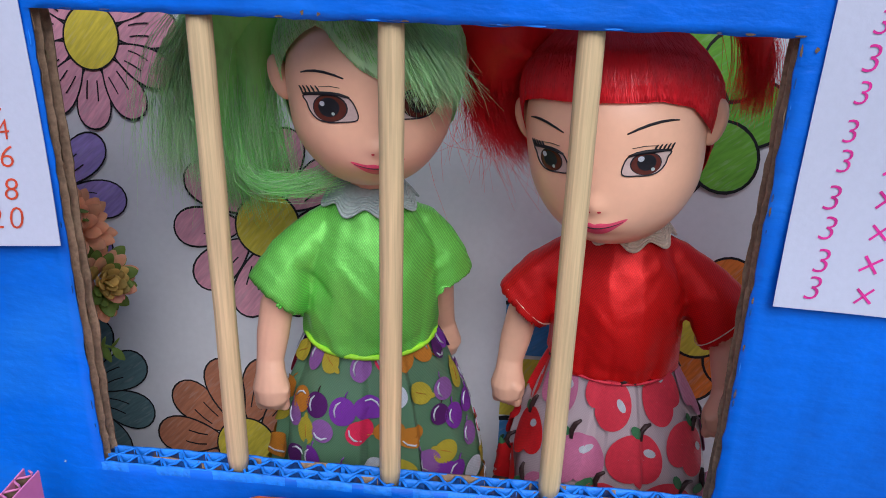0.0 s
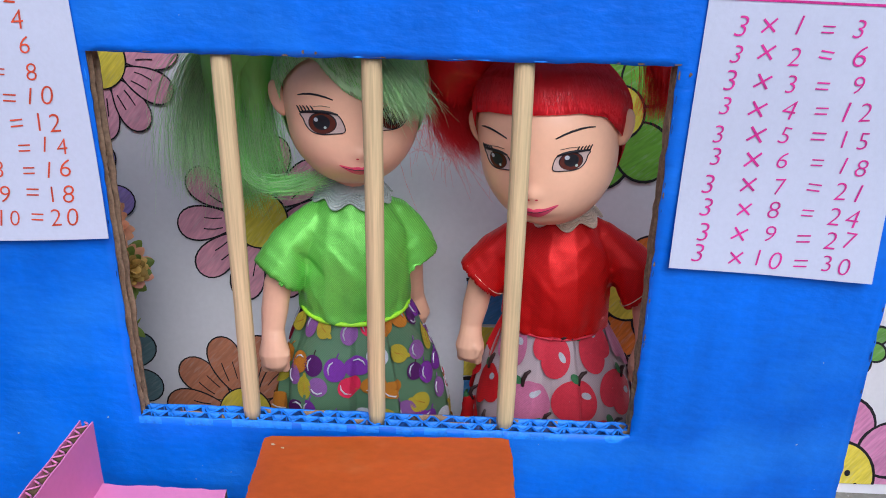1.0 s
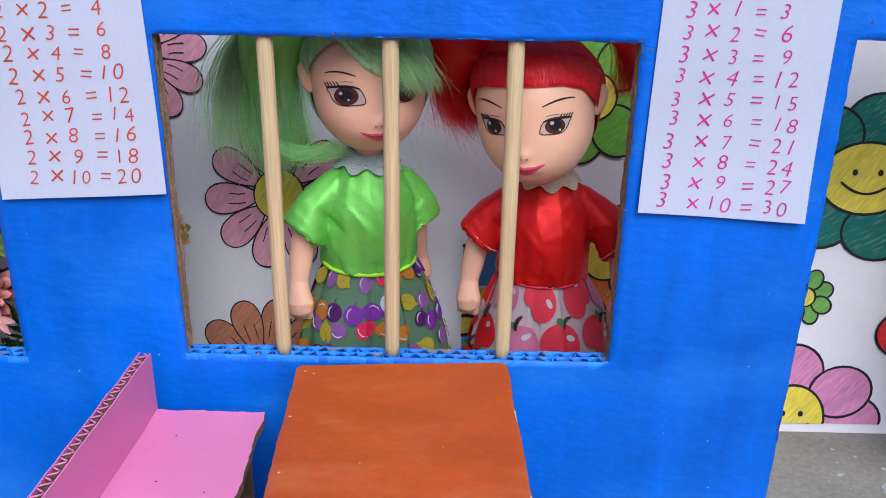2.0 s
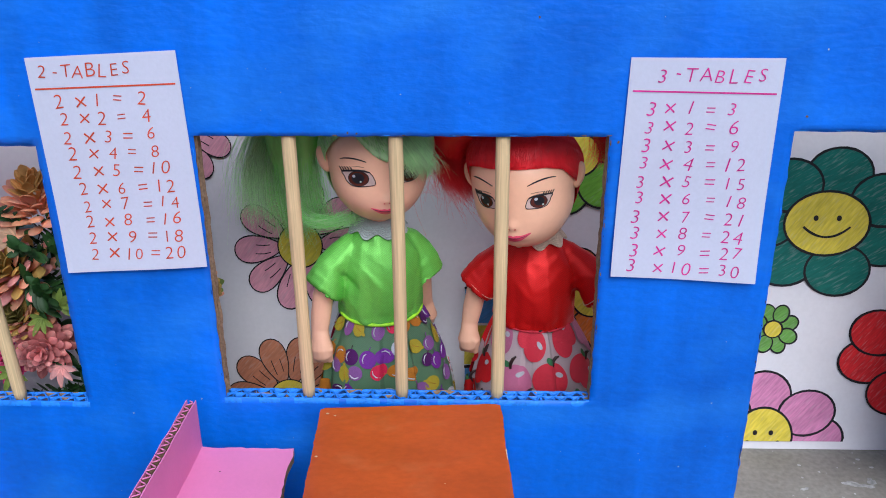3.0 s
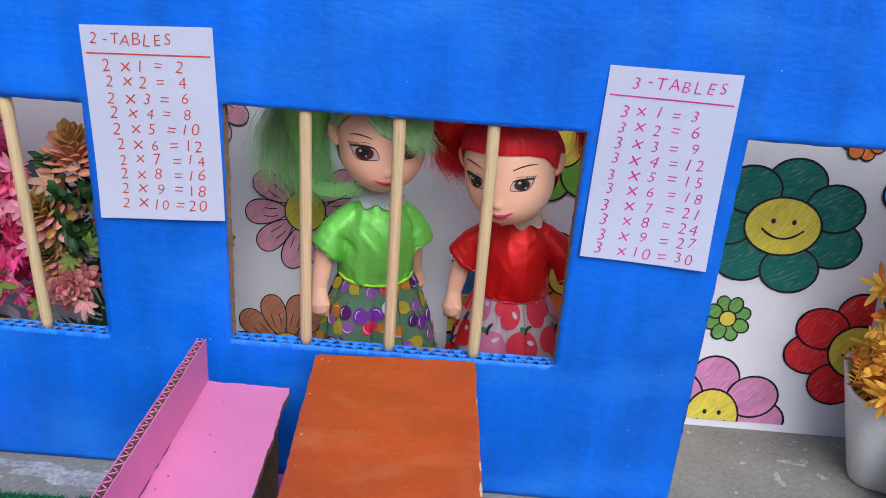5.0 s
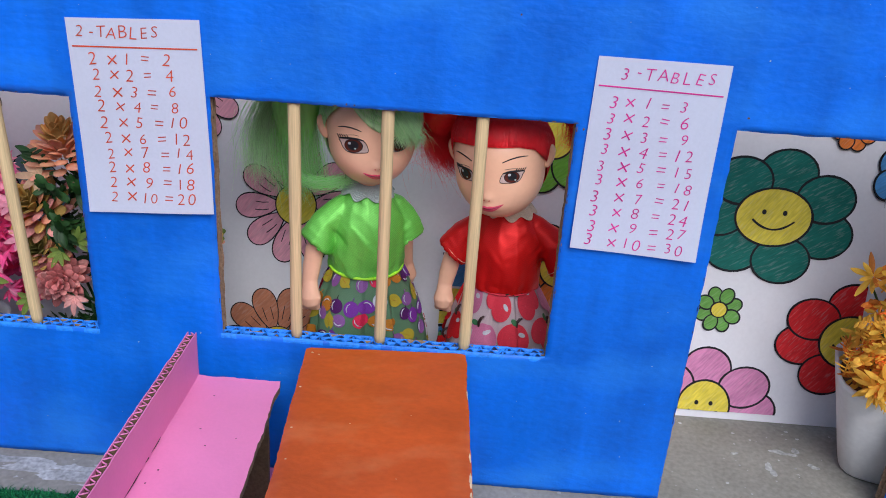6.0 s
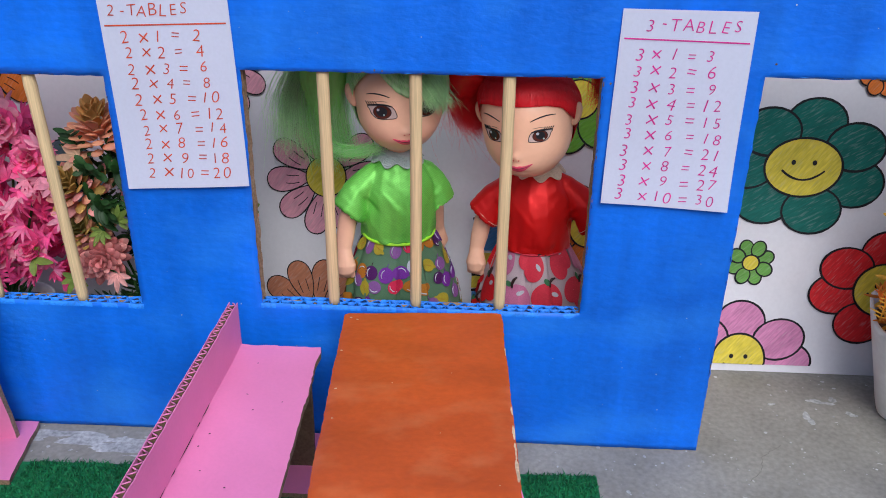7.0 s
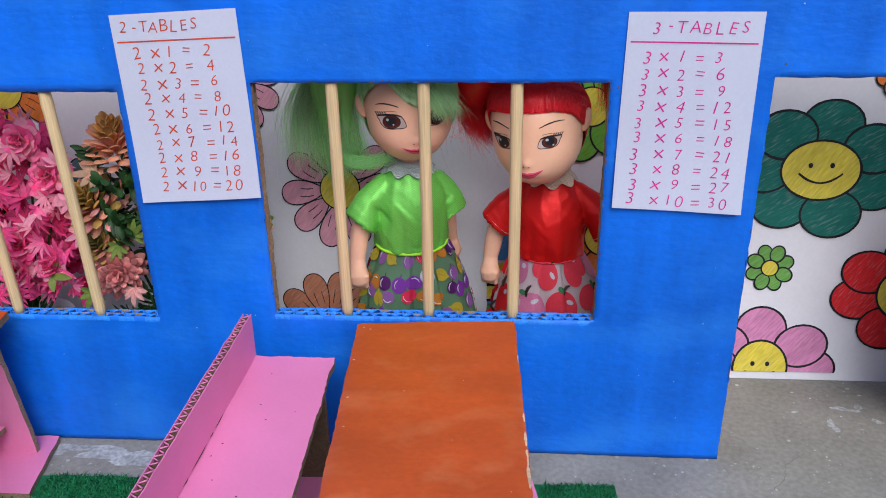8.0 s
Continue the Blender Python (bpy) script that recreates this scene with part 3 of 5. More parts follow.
def build_sheet(name_label, corners, number, ink, starts, ends, rows_v, title_u, rule_v, seed):
    """corners: top left, top right, bottom right, bottom left as (x, z). starts, ends: places of the signs in the first and the last row."""
    rnd = random.Random(seed)
    tl, tr, br, bl = [Vector(c) for c in corners]

    def at(u, v, off=0.0):
        q = tl.lerp(tr, u).lerp(bl.lerp(br, u), v)
        lift = 0.0012 + 0.0030 * max(0, v - 0.55) ** 2 * 4 + 0.0006 * math.sin(5 * u + seed) * v
        return Vector((q.x, -lift - off + wall_bulge(q.x, q.y), q.y))
    sheet = thing("paper_note", at(0.5, 1), name_label, "paper", group="times tables on the wall")
    s = Shape()
    s.slab(lambda u, v: (at(u, v), (0, -1, 0)), 16, 20, 0.0003, WHITE_PAPER)
    part("sheet", s, sheet)
    wide, high = (tr - tl).length, (bl - tl).length

    def write(text, items, v, size):
        w = Shape()
        for ch, u in items:
            pts, faces = glyph(ch)
            if not pts:
                continue
            x0 = (min(p[0] for p in pts) + max(p[0] for p in pts)) / 2
            y0 = (min(p[1] for p in pts) + max(p[1] for p in pts)) / 2
            a, k = rnd.uniform(-0.14, 0.1), size * rnd.uniform(0.92, 1.1) * (1.4 if ch == "\u00d7" else 1.0)
            du, dv = rnd.uniform(-0.006, 0.006), rnd.uniform(-0.006, 0.006)
            out = []
            for x, y in pts:
                x, y = (x - x0) * k * 1.02 + 0.12 * (y - y0) * k, (y - y0) * k
                x, y = x * math.cos(a) - y * math.sin(a), x * math.sin(a) + y * math.cos(a)
                out.append(at(u + du + x / wide, v + dv - y / high, 0.0003))
            w.add(out, faces, ink)
        part("writing", w, sheet, smooth=False)

    title = "%d-TABLES" % number
    write(title, [(c, lerp(title_u[0], title_u[1], i / (len(title) - 1))) for i, c in enumerate(title)], title_u[2], 0.0106)
    w = Shape()
    w.grid([[at(0.03 + 0.94 * i / 12, rule_v + e + 0.006 * i / 12, 0.0003) for i in range(13)] for e in (-0.0035, 0.0035)], ink)
    part("rule", w, sheet, smooth=False)
    for k in range(1, 11):
        t = (k - 1) / 9
        us = [lerp(a, b, min(1, 1.6 * t)) for a, b in zip(starts, ends)]
        left, right = str(k), str(k * number)
        items = [(str(number), us[0]), ("\u00d7", us[1])]
        items += [(c, us[2] + 0.075 * (i - (len(left) - 1) / 2)) for i, c in enumerate(left)]
        items += [("=", us[3])]
        items += [(c, us[4] + 0.085 * (i - (len(right) - 1) / 2)) for i, c in enumerate(right)]
        write("", items, lerp(rows_v[0], rows_v[1], t), 0.0106)


def build_notes():
    build_sheet("white paper note with the two times table in red-orange ink", ((-0.1860, 0.3315), (-0.1035, 0.3355), (-0.1000, 0.2110), (-0.1840, 0.2060)), 2, INK_RED,
                (0.17, 0.315, 0.43, 0.565, 0.735), (0.218, 0.356, 0.50, 0.648, 0.795), (0.195, 0.915), (0.10, 0.66, 0.065), 0.135, 4)
    build_sheet("white paper note with the three times table in magenta ink", ((0.1390, 0.3315), (0.2200, 0.3310), (0.2210, 0.2020), (0.1370, 0.2060)), 3, INK_PINK,
                (0.170, 0.29, 0.42, 0.554, 0.70), (0.140, 0.325, 0.474, 0.635, 0.81), (0.212, 0.945), (0.22, 0.87, 0.072), 0.14, 9)


# ---- benches, turf, stains ----
def sheet_between(a, b, c, d):
    """A flat sheet a-b-c-d (u along a to b, v along a to d) and its normal."""
    a, b, c, d = [Vector(q) for q in (a, b, c, d)]
    n = (b - a).cross(d - a).normalized()
    return lambda u, v: (a.lerp(b, u).lerp(d.lerp(c, u), v), n)


def build_bench():
    t = thing("school_bench", (0, -0.1, 0.0012), "handmade cardboard school bench with pink seat and burnt-orange desk top", "bench", group="cardboard school benches")
    s = Shape()

    def top(u, v):
        y = lerp(-0.0135, -0.2500, v)
        x = lerp(lerp(-0.0372, -0.0260, v), lerp(0.0742, 0.0850, v), u)
        z = 0.1202 + 0.0045 * u - 0.010 * v + 0.0012 * noise.noise(Vector((u * 2, v * 4, 1))) + 0.00022 * noise.noise(Vector((u * 1.5, v * 20, 6)))
        z -= 0.22 * max(0, -y - 0.184) ** 1.0 * (1 if y < -0.184 else 0)
        z -= 0.0012 * max(0, abs(2 * u - 1) - 0.93) / 0.07
        return (x + 0.0007 * noise.noise(Vector((v * 9, u * 3, 5))) + 0.0004 * noise.noise(Vector((v * 70, u * 3, 2))), y, z), (0, 0, 1)
    s.slab(top, 30, 110, 0.0055, ORANGE, BOARD, 0.0004)
    part("desk_top", s, t, "burnt-orange painted cardboard desk top with frayed edges")
    def near(p):
        return (0.0025 + 0.955 * p[0], -0.0216 + 0.955 * p[1], 0.0182 + 0.955 * p[2])
    s = Shape()
    s.slab(lambda u, v: (near((lerp(-0.1195, lerp(-0.0585, -0.0500, v) + 0.0014 * noise.noise(Vector((v * 14, 0, 0))), u), lerp(-0.0030, -0.2450, v), 0.0832 + 0.0008 * noise.noise(Vector((u * 3, v * 5, 2))))), (0, 0, 1)), 16, 60, 0.0048, PINK, BOARD, 0.0009)
    part("seat", s, t, "pink painted cardboard seat")
    s = Shape()
    for a, b in ((-0.078, -0.094), (-0.098, -0.104), (-0.110, -0.136), (-0.142, -0.150), (-0.158, -0.190)):
        rows = [[], []]
        for i in range(7):
            y = lerp(a, b, i / 6)
            w = 0.0007 * math.sin(math.pi * (i + 0.4) / 6.8) * (1 + 0.5 * noise.noise(Vector((y * 300, 0, 0))))
            rows[0].append(near((-0.1184, y, 0.0846)))
            rows[1].append(near((-0.1184 + max(0.0001, w), y, 0.0846)))
        s.grid(rows, P_STEM)
    part("seam_gap", s, t, "dark open gap along the glued seam")
    rest = Shape()
    for x in (-0.1190, -0.1246):
        rest.slab(sheet_between(*map(near, ((x, -0.0015, 0.060), (x, -0.245, 0.060), (x, -0.245, 0.1180), (x, -0.0015, 0.1180)))), 40, 6, 0.0006, PINK, PINK, 0.0005)
    rest = part("backrest", rest, t, "pink cardboard backrest with open corrugated top edge")
    s = Shape()
    rows = [[], []]
    for i in range(34 * 6):
        y = lerp(-0.0020, -0.2445, i / (34 * 6 - 1))
        x = -0.1219 + 0.0023 * math.sin(2 * math.pi * (i / 6 + 0.2 * noise.noise(Vector((y * 30, 0, 0)))))
        rows[0].append(near((x, y, 0.1177 + 0.0004 * noise.noise(Vector((y * 300, 1, 0))))))
        rows[1].append(near((x, y, 0.085)))
    s.grid(rows, BOARD_DARK)
    s.tube(rows[0], 0.00045, PINK, 5)
    part("fluting", s, rest)
    # Dark sheet just under the edge, painted shade for the open corrugations.
    s = Shape()
    s.add([near(q) for q in ((-0.1245, -0.0020, 0.1145), (-0.1195, -0.0020, 0.1145), (-0.1195, -0.2445, 0.1145), (-0.1245, -0.2445, 0.1145))], [(0, 3, 2, 1)], BOARD_DARK)
    part("hollow_shade", s, rest, "flat dark sheet painted as shade in the cardboard hollows")
    for y in (-0.043, -0.215):
        s = Shape()
        s.slab(sheet_between((-0.1120, y, 0.005), (-0.0590, y, 0.005), (-0.0580, y, 0.0935), (-0.1120, y, 0.0935)), 8, 10, 0.0045, BOARD_DARK, BOARD, 0.0006)
        part("seat_leg", s, t, "raw brown cardboard leg panel")
        s = Shape()
        s.slab(sheet_between((-0.0220, y + 0.017, 0.005), (0.0770, y + 0.017, 0.005), (0.0640, y + 0.017, 0.1120), (-0.0200, y + 0.017, 0.1120)), 12, 16, 0.0045, PINK, BOARD, 0.0008)
        part("desk_leg", s, t, "pink painted cardboard leg panel")
        s = Shape()
        s.slab(sheet_between((-0.1260, y - 0.029, 0.0056), (0.0955, y - 0.029, 0.0056), (0.0830, y + 0.038, 0.0056), (-0.1260, y + 0.038, 0.0056)), 24, 10, 0.0044, PINK, BOARD, 0.0010)
        part("base_plate", s, t, "pink painted cardboard foot plate")
        s = Shape()
        s.slab(sheet_between((-0.0150, y - 0.022, 0.0330), (0.0580, y - 0.022, 0.0330), (0.0600, y + 0.0125, 0.0330), (-0.0150, y + 0.0125, 0.0330)), 12, 6, 0.0044, PINK, BOARD, 0.0010)
        part("foot_rest", s, t)
    return t


def build_turf():
    rnd = random.Random(5)
    edge = lambda x: -0.0395 + 0.024 * (x - 0.0) + 0.0012 * noise.noise(Vector((x * 60, 0, 0)))
    s = Shape()
    n = 120
    xs = [lerp(-0.80, 0.1495, i / n) for i in range(n + 1)]
    s.grid([[(x, edge(x), 0.0012) for x in xs], [(x, -0.8, 0.0012) for x in xs]][::-1], TURF)
    s.grid([[(x, edge(x), 0.0012) for x in xs], [(x, edge(x), 0.0) for x in xs]], TURF)
    v, f = [], []
    for k in range(30000):
        near = k < 25000
        x = rnd.uniform(-0.42, 0.149) if near else rnd.uniform(-0.8, 0.149)
        y = edge(x) - (rnd.random() ** 1.2 * 0.085 if near else rnd.uniform(0.08, 0.7))
        on_plate = any(-0.128 + dx < x < 0.095 + dx and y0 - 0.031 < y < y0 + 0.04 for dx in (0, -0.368) for y0 in (-0.043, -0.215))
        if on_plate:
            continue
        h, a = rnd.uniform(0.0022, 0.0050), rnd.uniform(0, 6.28)
        lx, ly = rnd.gauss(0, 0.0014), rnd.gauss(0, 0.0014)
        wx, wy = 0.00042 * math.cos(a), 0.00042 * math.sin(a)
        b = len(v)
        v += [(x - wx, y - wy, 0.001), (x + wx, y + wy, 0.001), (x + lx * 0.5 + wx, y + ly * 0.5 + wy, h * 0.7), (x + lx * 0.5 - wx, y + ly * 0.5 - wy, h * 0.7), (x + lx * 1.5, y + ly * 1.5, h)]
        f += [(b, b + 1, b + 2, b + 3), (b + 3, b + 2, b + 4)]
    s.add(v, f, TURF)
    solo("turf_mat", s, "dark green artificial grass mat on the concrete", "grass mat", kind="stuff", smooth=False)


def build_stains():
    rnd = random.Random(8)
    s = Shape()
    level = [0.0003]

    def splash(x, y, rx, ry, k):
        pts = []
        for i in range(k):
            w = 2 * math.pi * i / k
            r = 1 + 0.55 * noise.noise(Vector((x * 50 + 1.3 * math.cos(w), y * 50 + 1.3 * math.sin(w), 3)))
            pts.append((x + rx * r * math.cos(w), y + ry * r * math.sin(w), level[0]))
        level[0] += 0.000001
        s.add(pts, [tuple(range(k))], SMEAR)
    for x, y, rx, ry in ((-0.245, -0.017, 0.026, 0.0045), (-0.205, -0.020, 0.022, 0.0050), (-0.155, -0.015, 0.020, 0.0030), (-0.150, -0.024, 0.026, 0.0045), (-0.19, -0.034, 0.012, 0.002), (-0.262, -0.012, 0.030, 0.0050), (-0.225, -0.026, 0.030, 0.0045), (-0.182, -0.012, 0.016, 0.0040), (-0.30, -0.018, 0.024, 0.0040),
                         (0.352, 0.070, 0.010, 0.0030), (0.334, 0.048, 0.004, 0.0075), (0.366, 0.074, 0.003, 0.003), (0.372, 0.055, 0.004, 0.003), (0.31, 0.064, 0.003, 0.0015)):
        for q in range(6):
            splash(x + rnd.gauss(0, rx * 0.4), y + rnd.gauss(0, ry * 0.5), rx * rnd.uniform(0.3, 0.8), ry * rnd.uniform(0.3, 0.8), 18)
    for k in range(520):
        r = 0.0005 + 0.0012 * rnd.random() ** 3
        splash(rnd.uniform(-0.35, 0.48), rnd.uniform(-0.12, 0.11), r, r, 7)
    solo("paint_splashes", s, "dried white paint specks and smears on the floor", "paint stains", kind="stuff", smooth=False)


# ---- dolls: each one mesh ----
def spot(s, at, lon, lat, w, h, mat, off, power=1.0, turn=0.0, n=22):
    rows = []
    for t in (0.02, 0.3, 0.55, 0.8, 1.0):
        row = []
        for i in range(n):
            a = 2 * math.pi * i / n
            u, v = math.cos(a), math.sin(a)
            u, v = math.copysign(abs(u) ** power, u) * w * t, math.copysign(abs(v) ** power, v) * h * t
            row.append(at(lon + u * math.cos(turn) - v * math.sin(turn), lat + u * math.sin(turn) + v * math.cos(turn), off))
        rows.append(row)
    s.grid(rows, mat, True)


def trace(s, at, pts, width, mat, off, even=False):
    k = len(pts)
    s.tube([at(a, b, off) for a, b in pts], [width * (1 if even else 0.35 + 0.65 * math.sin(math.pi * (i + 0.6) / k)) for i in range(k)], mat, 5)


def smooth_loop(pts, k):
    """A closed curve through the points."""
    n, out = len(pts), []
    for i in range(n):
        p, q, r, t = [Vector(pts[(i + d) % n]) for d in (-1, 0, 1, 2)]
        for j in range(k):
            u = j / k
            out.append(0.5 * (2 * q + (r - p) * u + (2 * p - 5 * q + 4 * r - t) * u * u + (3 * q - p - 3 * r + t) * u ** 3))
    return [tuple(c) for c in out]


def fill(s, at, lon, lat, outline, side, mat, off):
    """Paint inside a closed curve."""
    mid = [sum(c) / len(outline) for c in zip(*outline)]
    rows = [[at(lon + side * lerp(mid[0], a, t), lat + lerp(mid[1], b, t), off) for a, b in outline] for t in (0.02, 0.3, 0.55, 0.8, 1.0)]
    s.grid(rows, mat, True)


def strand(s, p0, p1, p2, p3, r, mat, k=9):
    pts = []
    for i in range(k + 1):
        t = i / k
        pts.append((1 - t) ** 3 * p0 + 3 * (1 - t) ** 2 * t * p1 + 3 * (1 - t) * t * t * p2 + t ** 3 * p3)
    s.tube(pts, [r * (1 - 0.75 * (i / k) ** 2) for i in range(k + 1)], mat, 3)


def loft(s, rings, mat, m, n=96, pleat=None):
    rows = []
    fine = []
    for a, b in zip(rings, rings[1:]):
        fine += [tuple(lerp(p, q, i / 3) for p, q in zip(a, b)) for i in range(3)]
    for z, rx, ry, cx, cy in fine + [rings[-1]]:
        row = []
        for i in range(n):
            w = 2 * math.pi * i / n
            k = 1 + (pleat(w, z) if pleat else 0)
            row.append(m @ Vector((cx + rx * k * math.sin(w), cy - ry * k * math.cos(w), z)))
        rows.append(row)
    s.grid(rows, mat, True, (True, True))


def blend(src, voxel, rounds, factor=0.5):
    """Melts overlapping closed shapes into one soft skin."""
    ob = bpy.data.objects.new("form", src.mesh("form"))
    scene.collection.objects.link(ob)
    m = ob.modifiers.new("melt", "REMESH")
    m.mode, m.voxel_size = "VOXEL", voxel
    k = ob.modifiers.new("soften", "SMOOTH")
    k.factor, k.iterations = factor, rounds
    done = ob.evaluated_get(bpy.context.evaluated_depsgraph_get()).to_mesh()
    verts, faces = [tuple(v.co) for v in done.vertices], [tuple(f.vertices) for f in done.polygons]
    old = ob.data
    bpy.data.objects.remove(ob)
    bpy.data.meshes.remove(old)
    return verts, faces


def drape(verts, faces, inv, up):
    """Lays soft hanging folds and crossing creases into a cloth skin."""
    normals = [Vector() for q in verts]
    for q in faces:
        a, b, c = [Vector(verts[k]) for k in q[:3]]
        n = (b - a).cross(c - a)
        for k in q:
            normals[k] += n
    out = []
    for p, n in zip(verts, normals):
        q = inv @ Vector(p)
        z = q.z - up
        w = math.atan2(q.x, -q.y)
        long_fold = noise.noise(Vector((w * 1.5 + 18 * (z - 0.18), z * 16, 7 * up + 2)))
        crease = noise.noise(Vector((q.x * 75 + z * 60, z * 130 - abs(q.x) * 120, 4 + 9 * up)))
        under_arm = math.exp(-((abs(q.x) - 0.026) / 0.008) ** 2 - ((z - 0.180) / 0.014) ** 2)
        gather = math.exp(-((z - 0.153) / 0.010) ** 2) * math.sin(w * 15 + 3 * noise.noise(Vector((w * 4, 0, up))))
        d = 0.0016 * (1 - 2 * abs(long_fold)) * min(1, max(0, (0.212 - z) / 0.02)) + 0.0005 * crease - 0.0024 * under_arm * (0.7 + crease) + 0.0002 * gather
        out.append(tuple(Vector(p) + d * n.normalized()))
    return out, faces


def build_doll(label, place, yaw, lift, head, turn, nod, roll, cloth, skirt_mat, trim, hair, hair2, hairline, print_fn, sash, tails, spread_x, size, eyes, mouth, gaze, tilt, chin, sweep, arm_back, wide_eye):
    rnd = random.Random(len(label))
    s = Shape()
    body = Matrix.Translation((place[0], place[1], 0)) @ Matrix.Rotation(radians(yaw), 4, "Z")
    skull = Matrix.Translation(head) @ Matrix.Rotation(radians(turn), 4, "Z") @ Matrix.Rotation(radians(nod), 4, "X") @ Matrix.Rotation(radians(roll), 4, "Y")

    def face(lon, lat, off=0.0):
        lon, lat = radians(lon), radians(lat)
        dx, dy, dz = math.sin(lon) * math.cos(lat), -math.cos(lon) * math.cos(lat), math.sin(lat)
        low = max(0.0, -dz)
        full = 0.07 * math.exp(-((lat - 0.45) / 0.4) ** 2)
        soft = max(math.cos(lat), 0.04) ** -0.17 if lat < 0 else 1.0
        x = dx * soft * 0.0322 * (1 - 0.05 * low ** 5 + 0.03 * math.exp(-((lat + 0.42) / 0.28) ** 2) + full)
        y = dy * soft * 0.0335 * (1 - 0.03 * low ** 3 + full) - 0.0036 * math.exp(-((lat + 0.78) / 0.34) ** 2 - (lon / 0.75) ** 2)
        z = dz * (0.0410 if dz > 0 else chin)
        nose = radians(mouth + 13)
        y -= 0.0020 * math.exp(-((lon / 0.13) ** 2 + ((lat - nose) / 0.10) ** 2)) + 0.0005 * math.exp(-((lon / 0.18) ** 2 + ((lat - nose - 0.18) / 0.22) ** 2))
        y -= 0.0016 * math.exp(-((lon / 0.26) ** 2 + ((lat - radians(mouth)) / 0.09) ** 2)) + 0.0008 * math.exp(-((lon / 0.30) ** 2 + ((lat - radians(mouth - 20)) / 0.13) ** 2))
        y += 0.0007 * math.exp(-((lon / 0.35) ** 2 + ((lat - radians(mouth - 9.5)) / 0.05) ** 2))
        y += 0.0011 * math.exp(-(((abs(lon) - 0.52) / 0.25) ** 2 + ((lat - radians(eyes)) / 0.18) ** 2))
        return skull @ (size * Vector((x, y, z)) + off * Vector((dx, dy, dz)))
    s.grid([[face(lon, lat) for lon in range(-180, 180, 2)] for lat in [-89] + list(range(-87, 88, 2)) + [89]], SKIN, True, (True, True))
    for side in (-1, 1):
        ear = face(side * 93, 8, 0.0022)
        rows = []
        for a in (math.pi * (j / 10 - 0.5) * 0.98 for j in range(11)):
            row = []
            for b in (2 * math.pi * i / 16 for i in range(16)):
                dent = 1 - 0.5 * math.exp(-((b - math.pi * 1.5) / 0.7) ** 2) * math.cos(a) ** 2
                row.append(ear + skull.to_3x3() @ Vector((side * (0.0042 * math.cos(a) * math.cos(b) + 0.0018 * math.sin(a)), 0.0048 * dent * math.cos(a) * math.sin(b), 0.0084 * math.sin(a))))
            rows.append(row)
        s.grid(rows, SKIN, True, (True, True))
    # painted face
    almond = ((18, 6.2), (8, 6.8), (-2.3, 6.8), (-12, 5.6), (-16.4, 0.6), (-17, -5.6), (-7, -6.7), (1, -6.8), (8.5, -5.2), (13.5, -1.2), (15.5, 3))
    lens_shape = smooth_loop([(wide_eye * a, wide_eye * b) for a, b in almond], 5)
    k_eye = wide_eye / 0.9
    for side in (-1, 1):
        e, v = side * gaze, eyes
        fill(s, face, e, v, lens_shape, side, EYE_WHITE, 0.00012)
        spot(s, face, e - side * 0.6, v + 0.2, 10.4 * k_eye, 6.2 * k_eye, BLACK, 0.00022)
        spot(s, face, e - side * 0.6, v + 0.0, 9.6 * k_eye, 5.7 * k_eye, EYE_BROWN, 0.00030)
        spot(s, face, e - side * 0.4, v + 0.7, 6.2 * k_eye, 4.3 * k_eye, BLACK, 0.00038)
        spot(s, face, e - 4.0, v + 2.8, 1.9, 1.4, GLINT, 0.00048)
        spot(s, face, e + 3.4, v - 2.8, 1.2, 0.9, TRIM_GREY, 0.00048)
        line = [(e + side * a, v + b) for a, b in lens_shape]
        trace(s, face, line + line[:1], 0.00024, BLACK, 0.0003, True)
        trace(s, face, [(e + side * a * k_eye, v + b * k_eye) for a, b in ((-12, 4.6), (-7, 5.9), (-2, 6.4), (4, 6.6), (9, 6.5), (16.5, 6.4))], 0.00070, BLACK, 0.0003)
        trace(s, face, [(e + side * a, v + b * k_eye) for a, b in ((-9, 8.6), (-2, 9.4), (6, 9.2))], 0.00016, P_STEM, 0.0001)
        for k in range(4, 17, 3):
            trace(s, face, [(e + side * k * k_eye, v + 6.4 * k_eye), (e + side * (k + 1.2) * k_eye, v + 8.3 * k_eye), (e + side * (k + 2.6) * k_eye, v + 9.6 * k_eye)], 0.00034, BLACK, 0.0004)
        trace(s, face, [(e + side * a, v + b + tilt * a + 9 * tilt) for a, b in ((-12, 15.4), (-6, 17.0), (1, 18.2), (8, 18.6), (15, 18.2), (21, 17.2))], 0.00050, BLACK, 0.0001)
    fill(s, face, 0, mouth, smooth_loop(((-23, 5.2), (-11, 3.0), (-4, 3.2), (0, 2.4), (4, 3.2), (11, 3.0), (23, 5.2), (12, -3.2), (5, -6.2), (0, -7.0), (-5, -6.2), (-12, -3.2)), 4), 1, LIPS, 0.00022)
    trace(s, face, [(k, mouth - 0.5 + 0.0095 * k * k) for k in range(-20, 21, 4)], 0.00020, P_STEM, 0.0003)
    for side in (-1, 1):
        spot(s, face, side * 3.6, mouth + 10.4, 1.3, 0.7, P_CORAL, 0.0001)
    # hair on the skull
    lows = sorted(hairline)

    def low_at(lon):
        lon = (lon + 180) % 360 - 180
        for (a, x), (b, y) in zip(lows, lows[1:]):
            if a <= lon <= b:
                return lerp(x, y, (lon - a) / (b - a))
        return lows[-1][1]

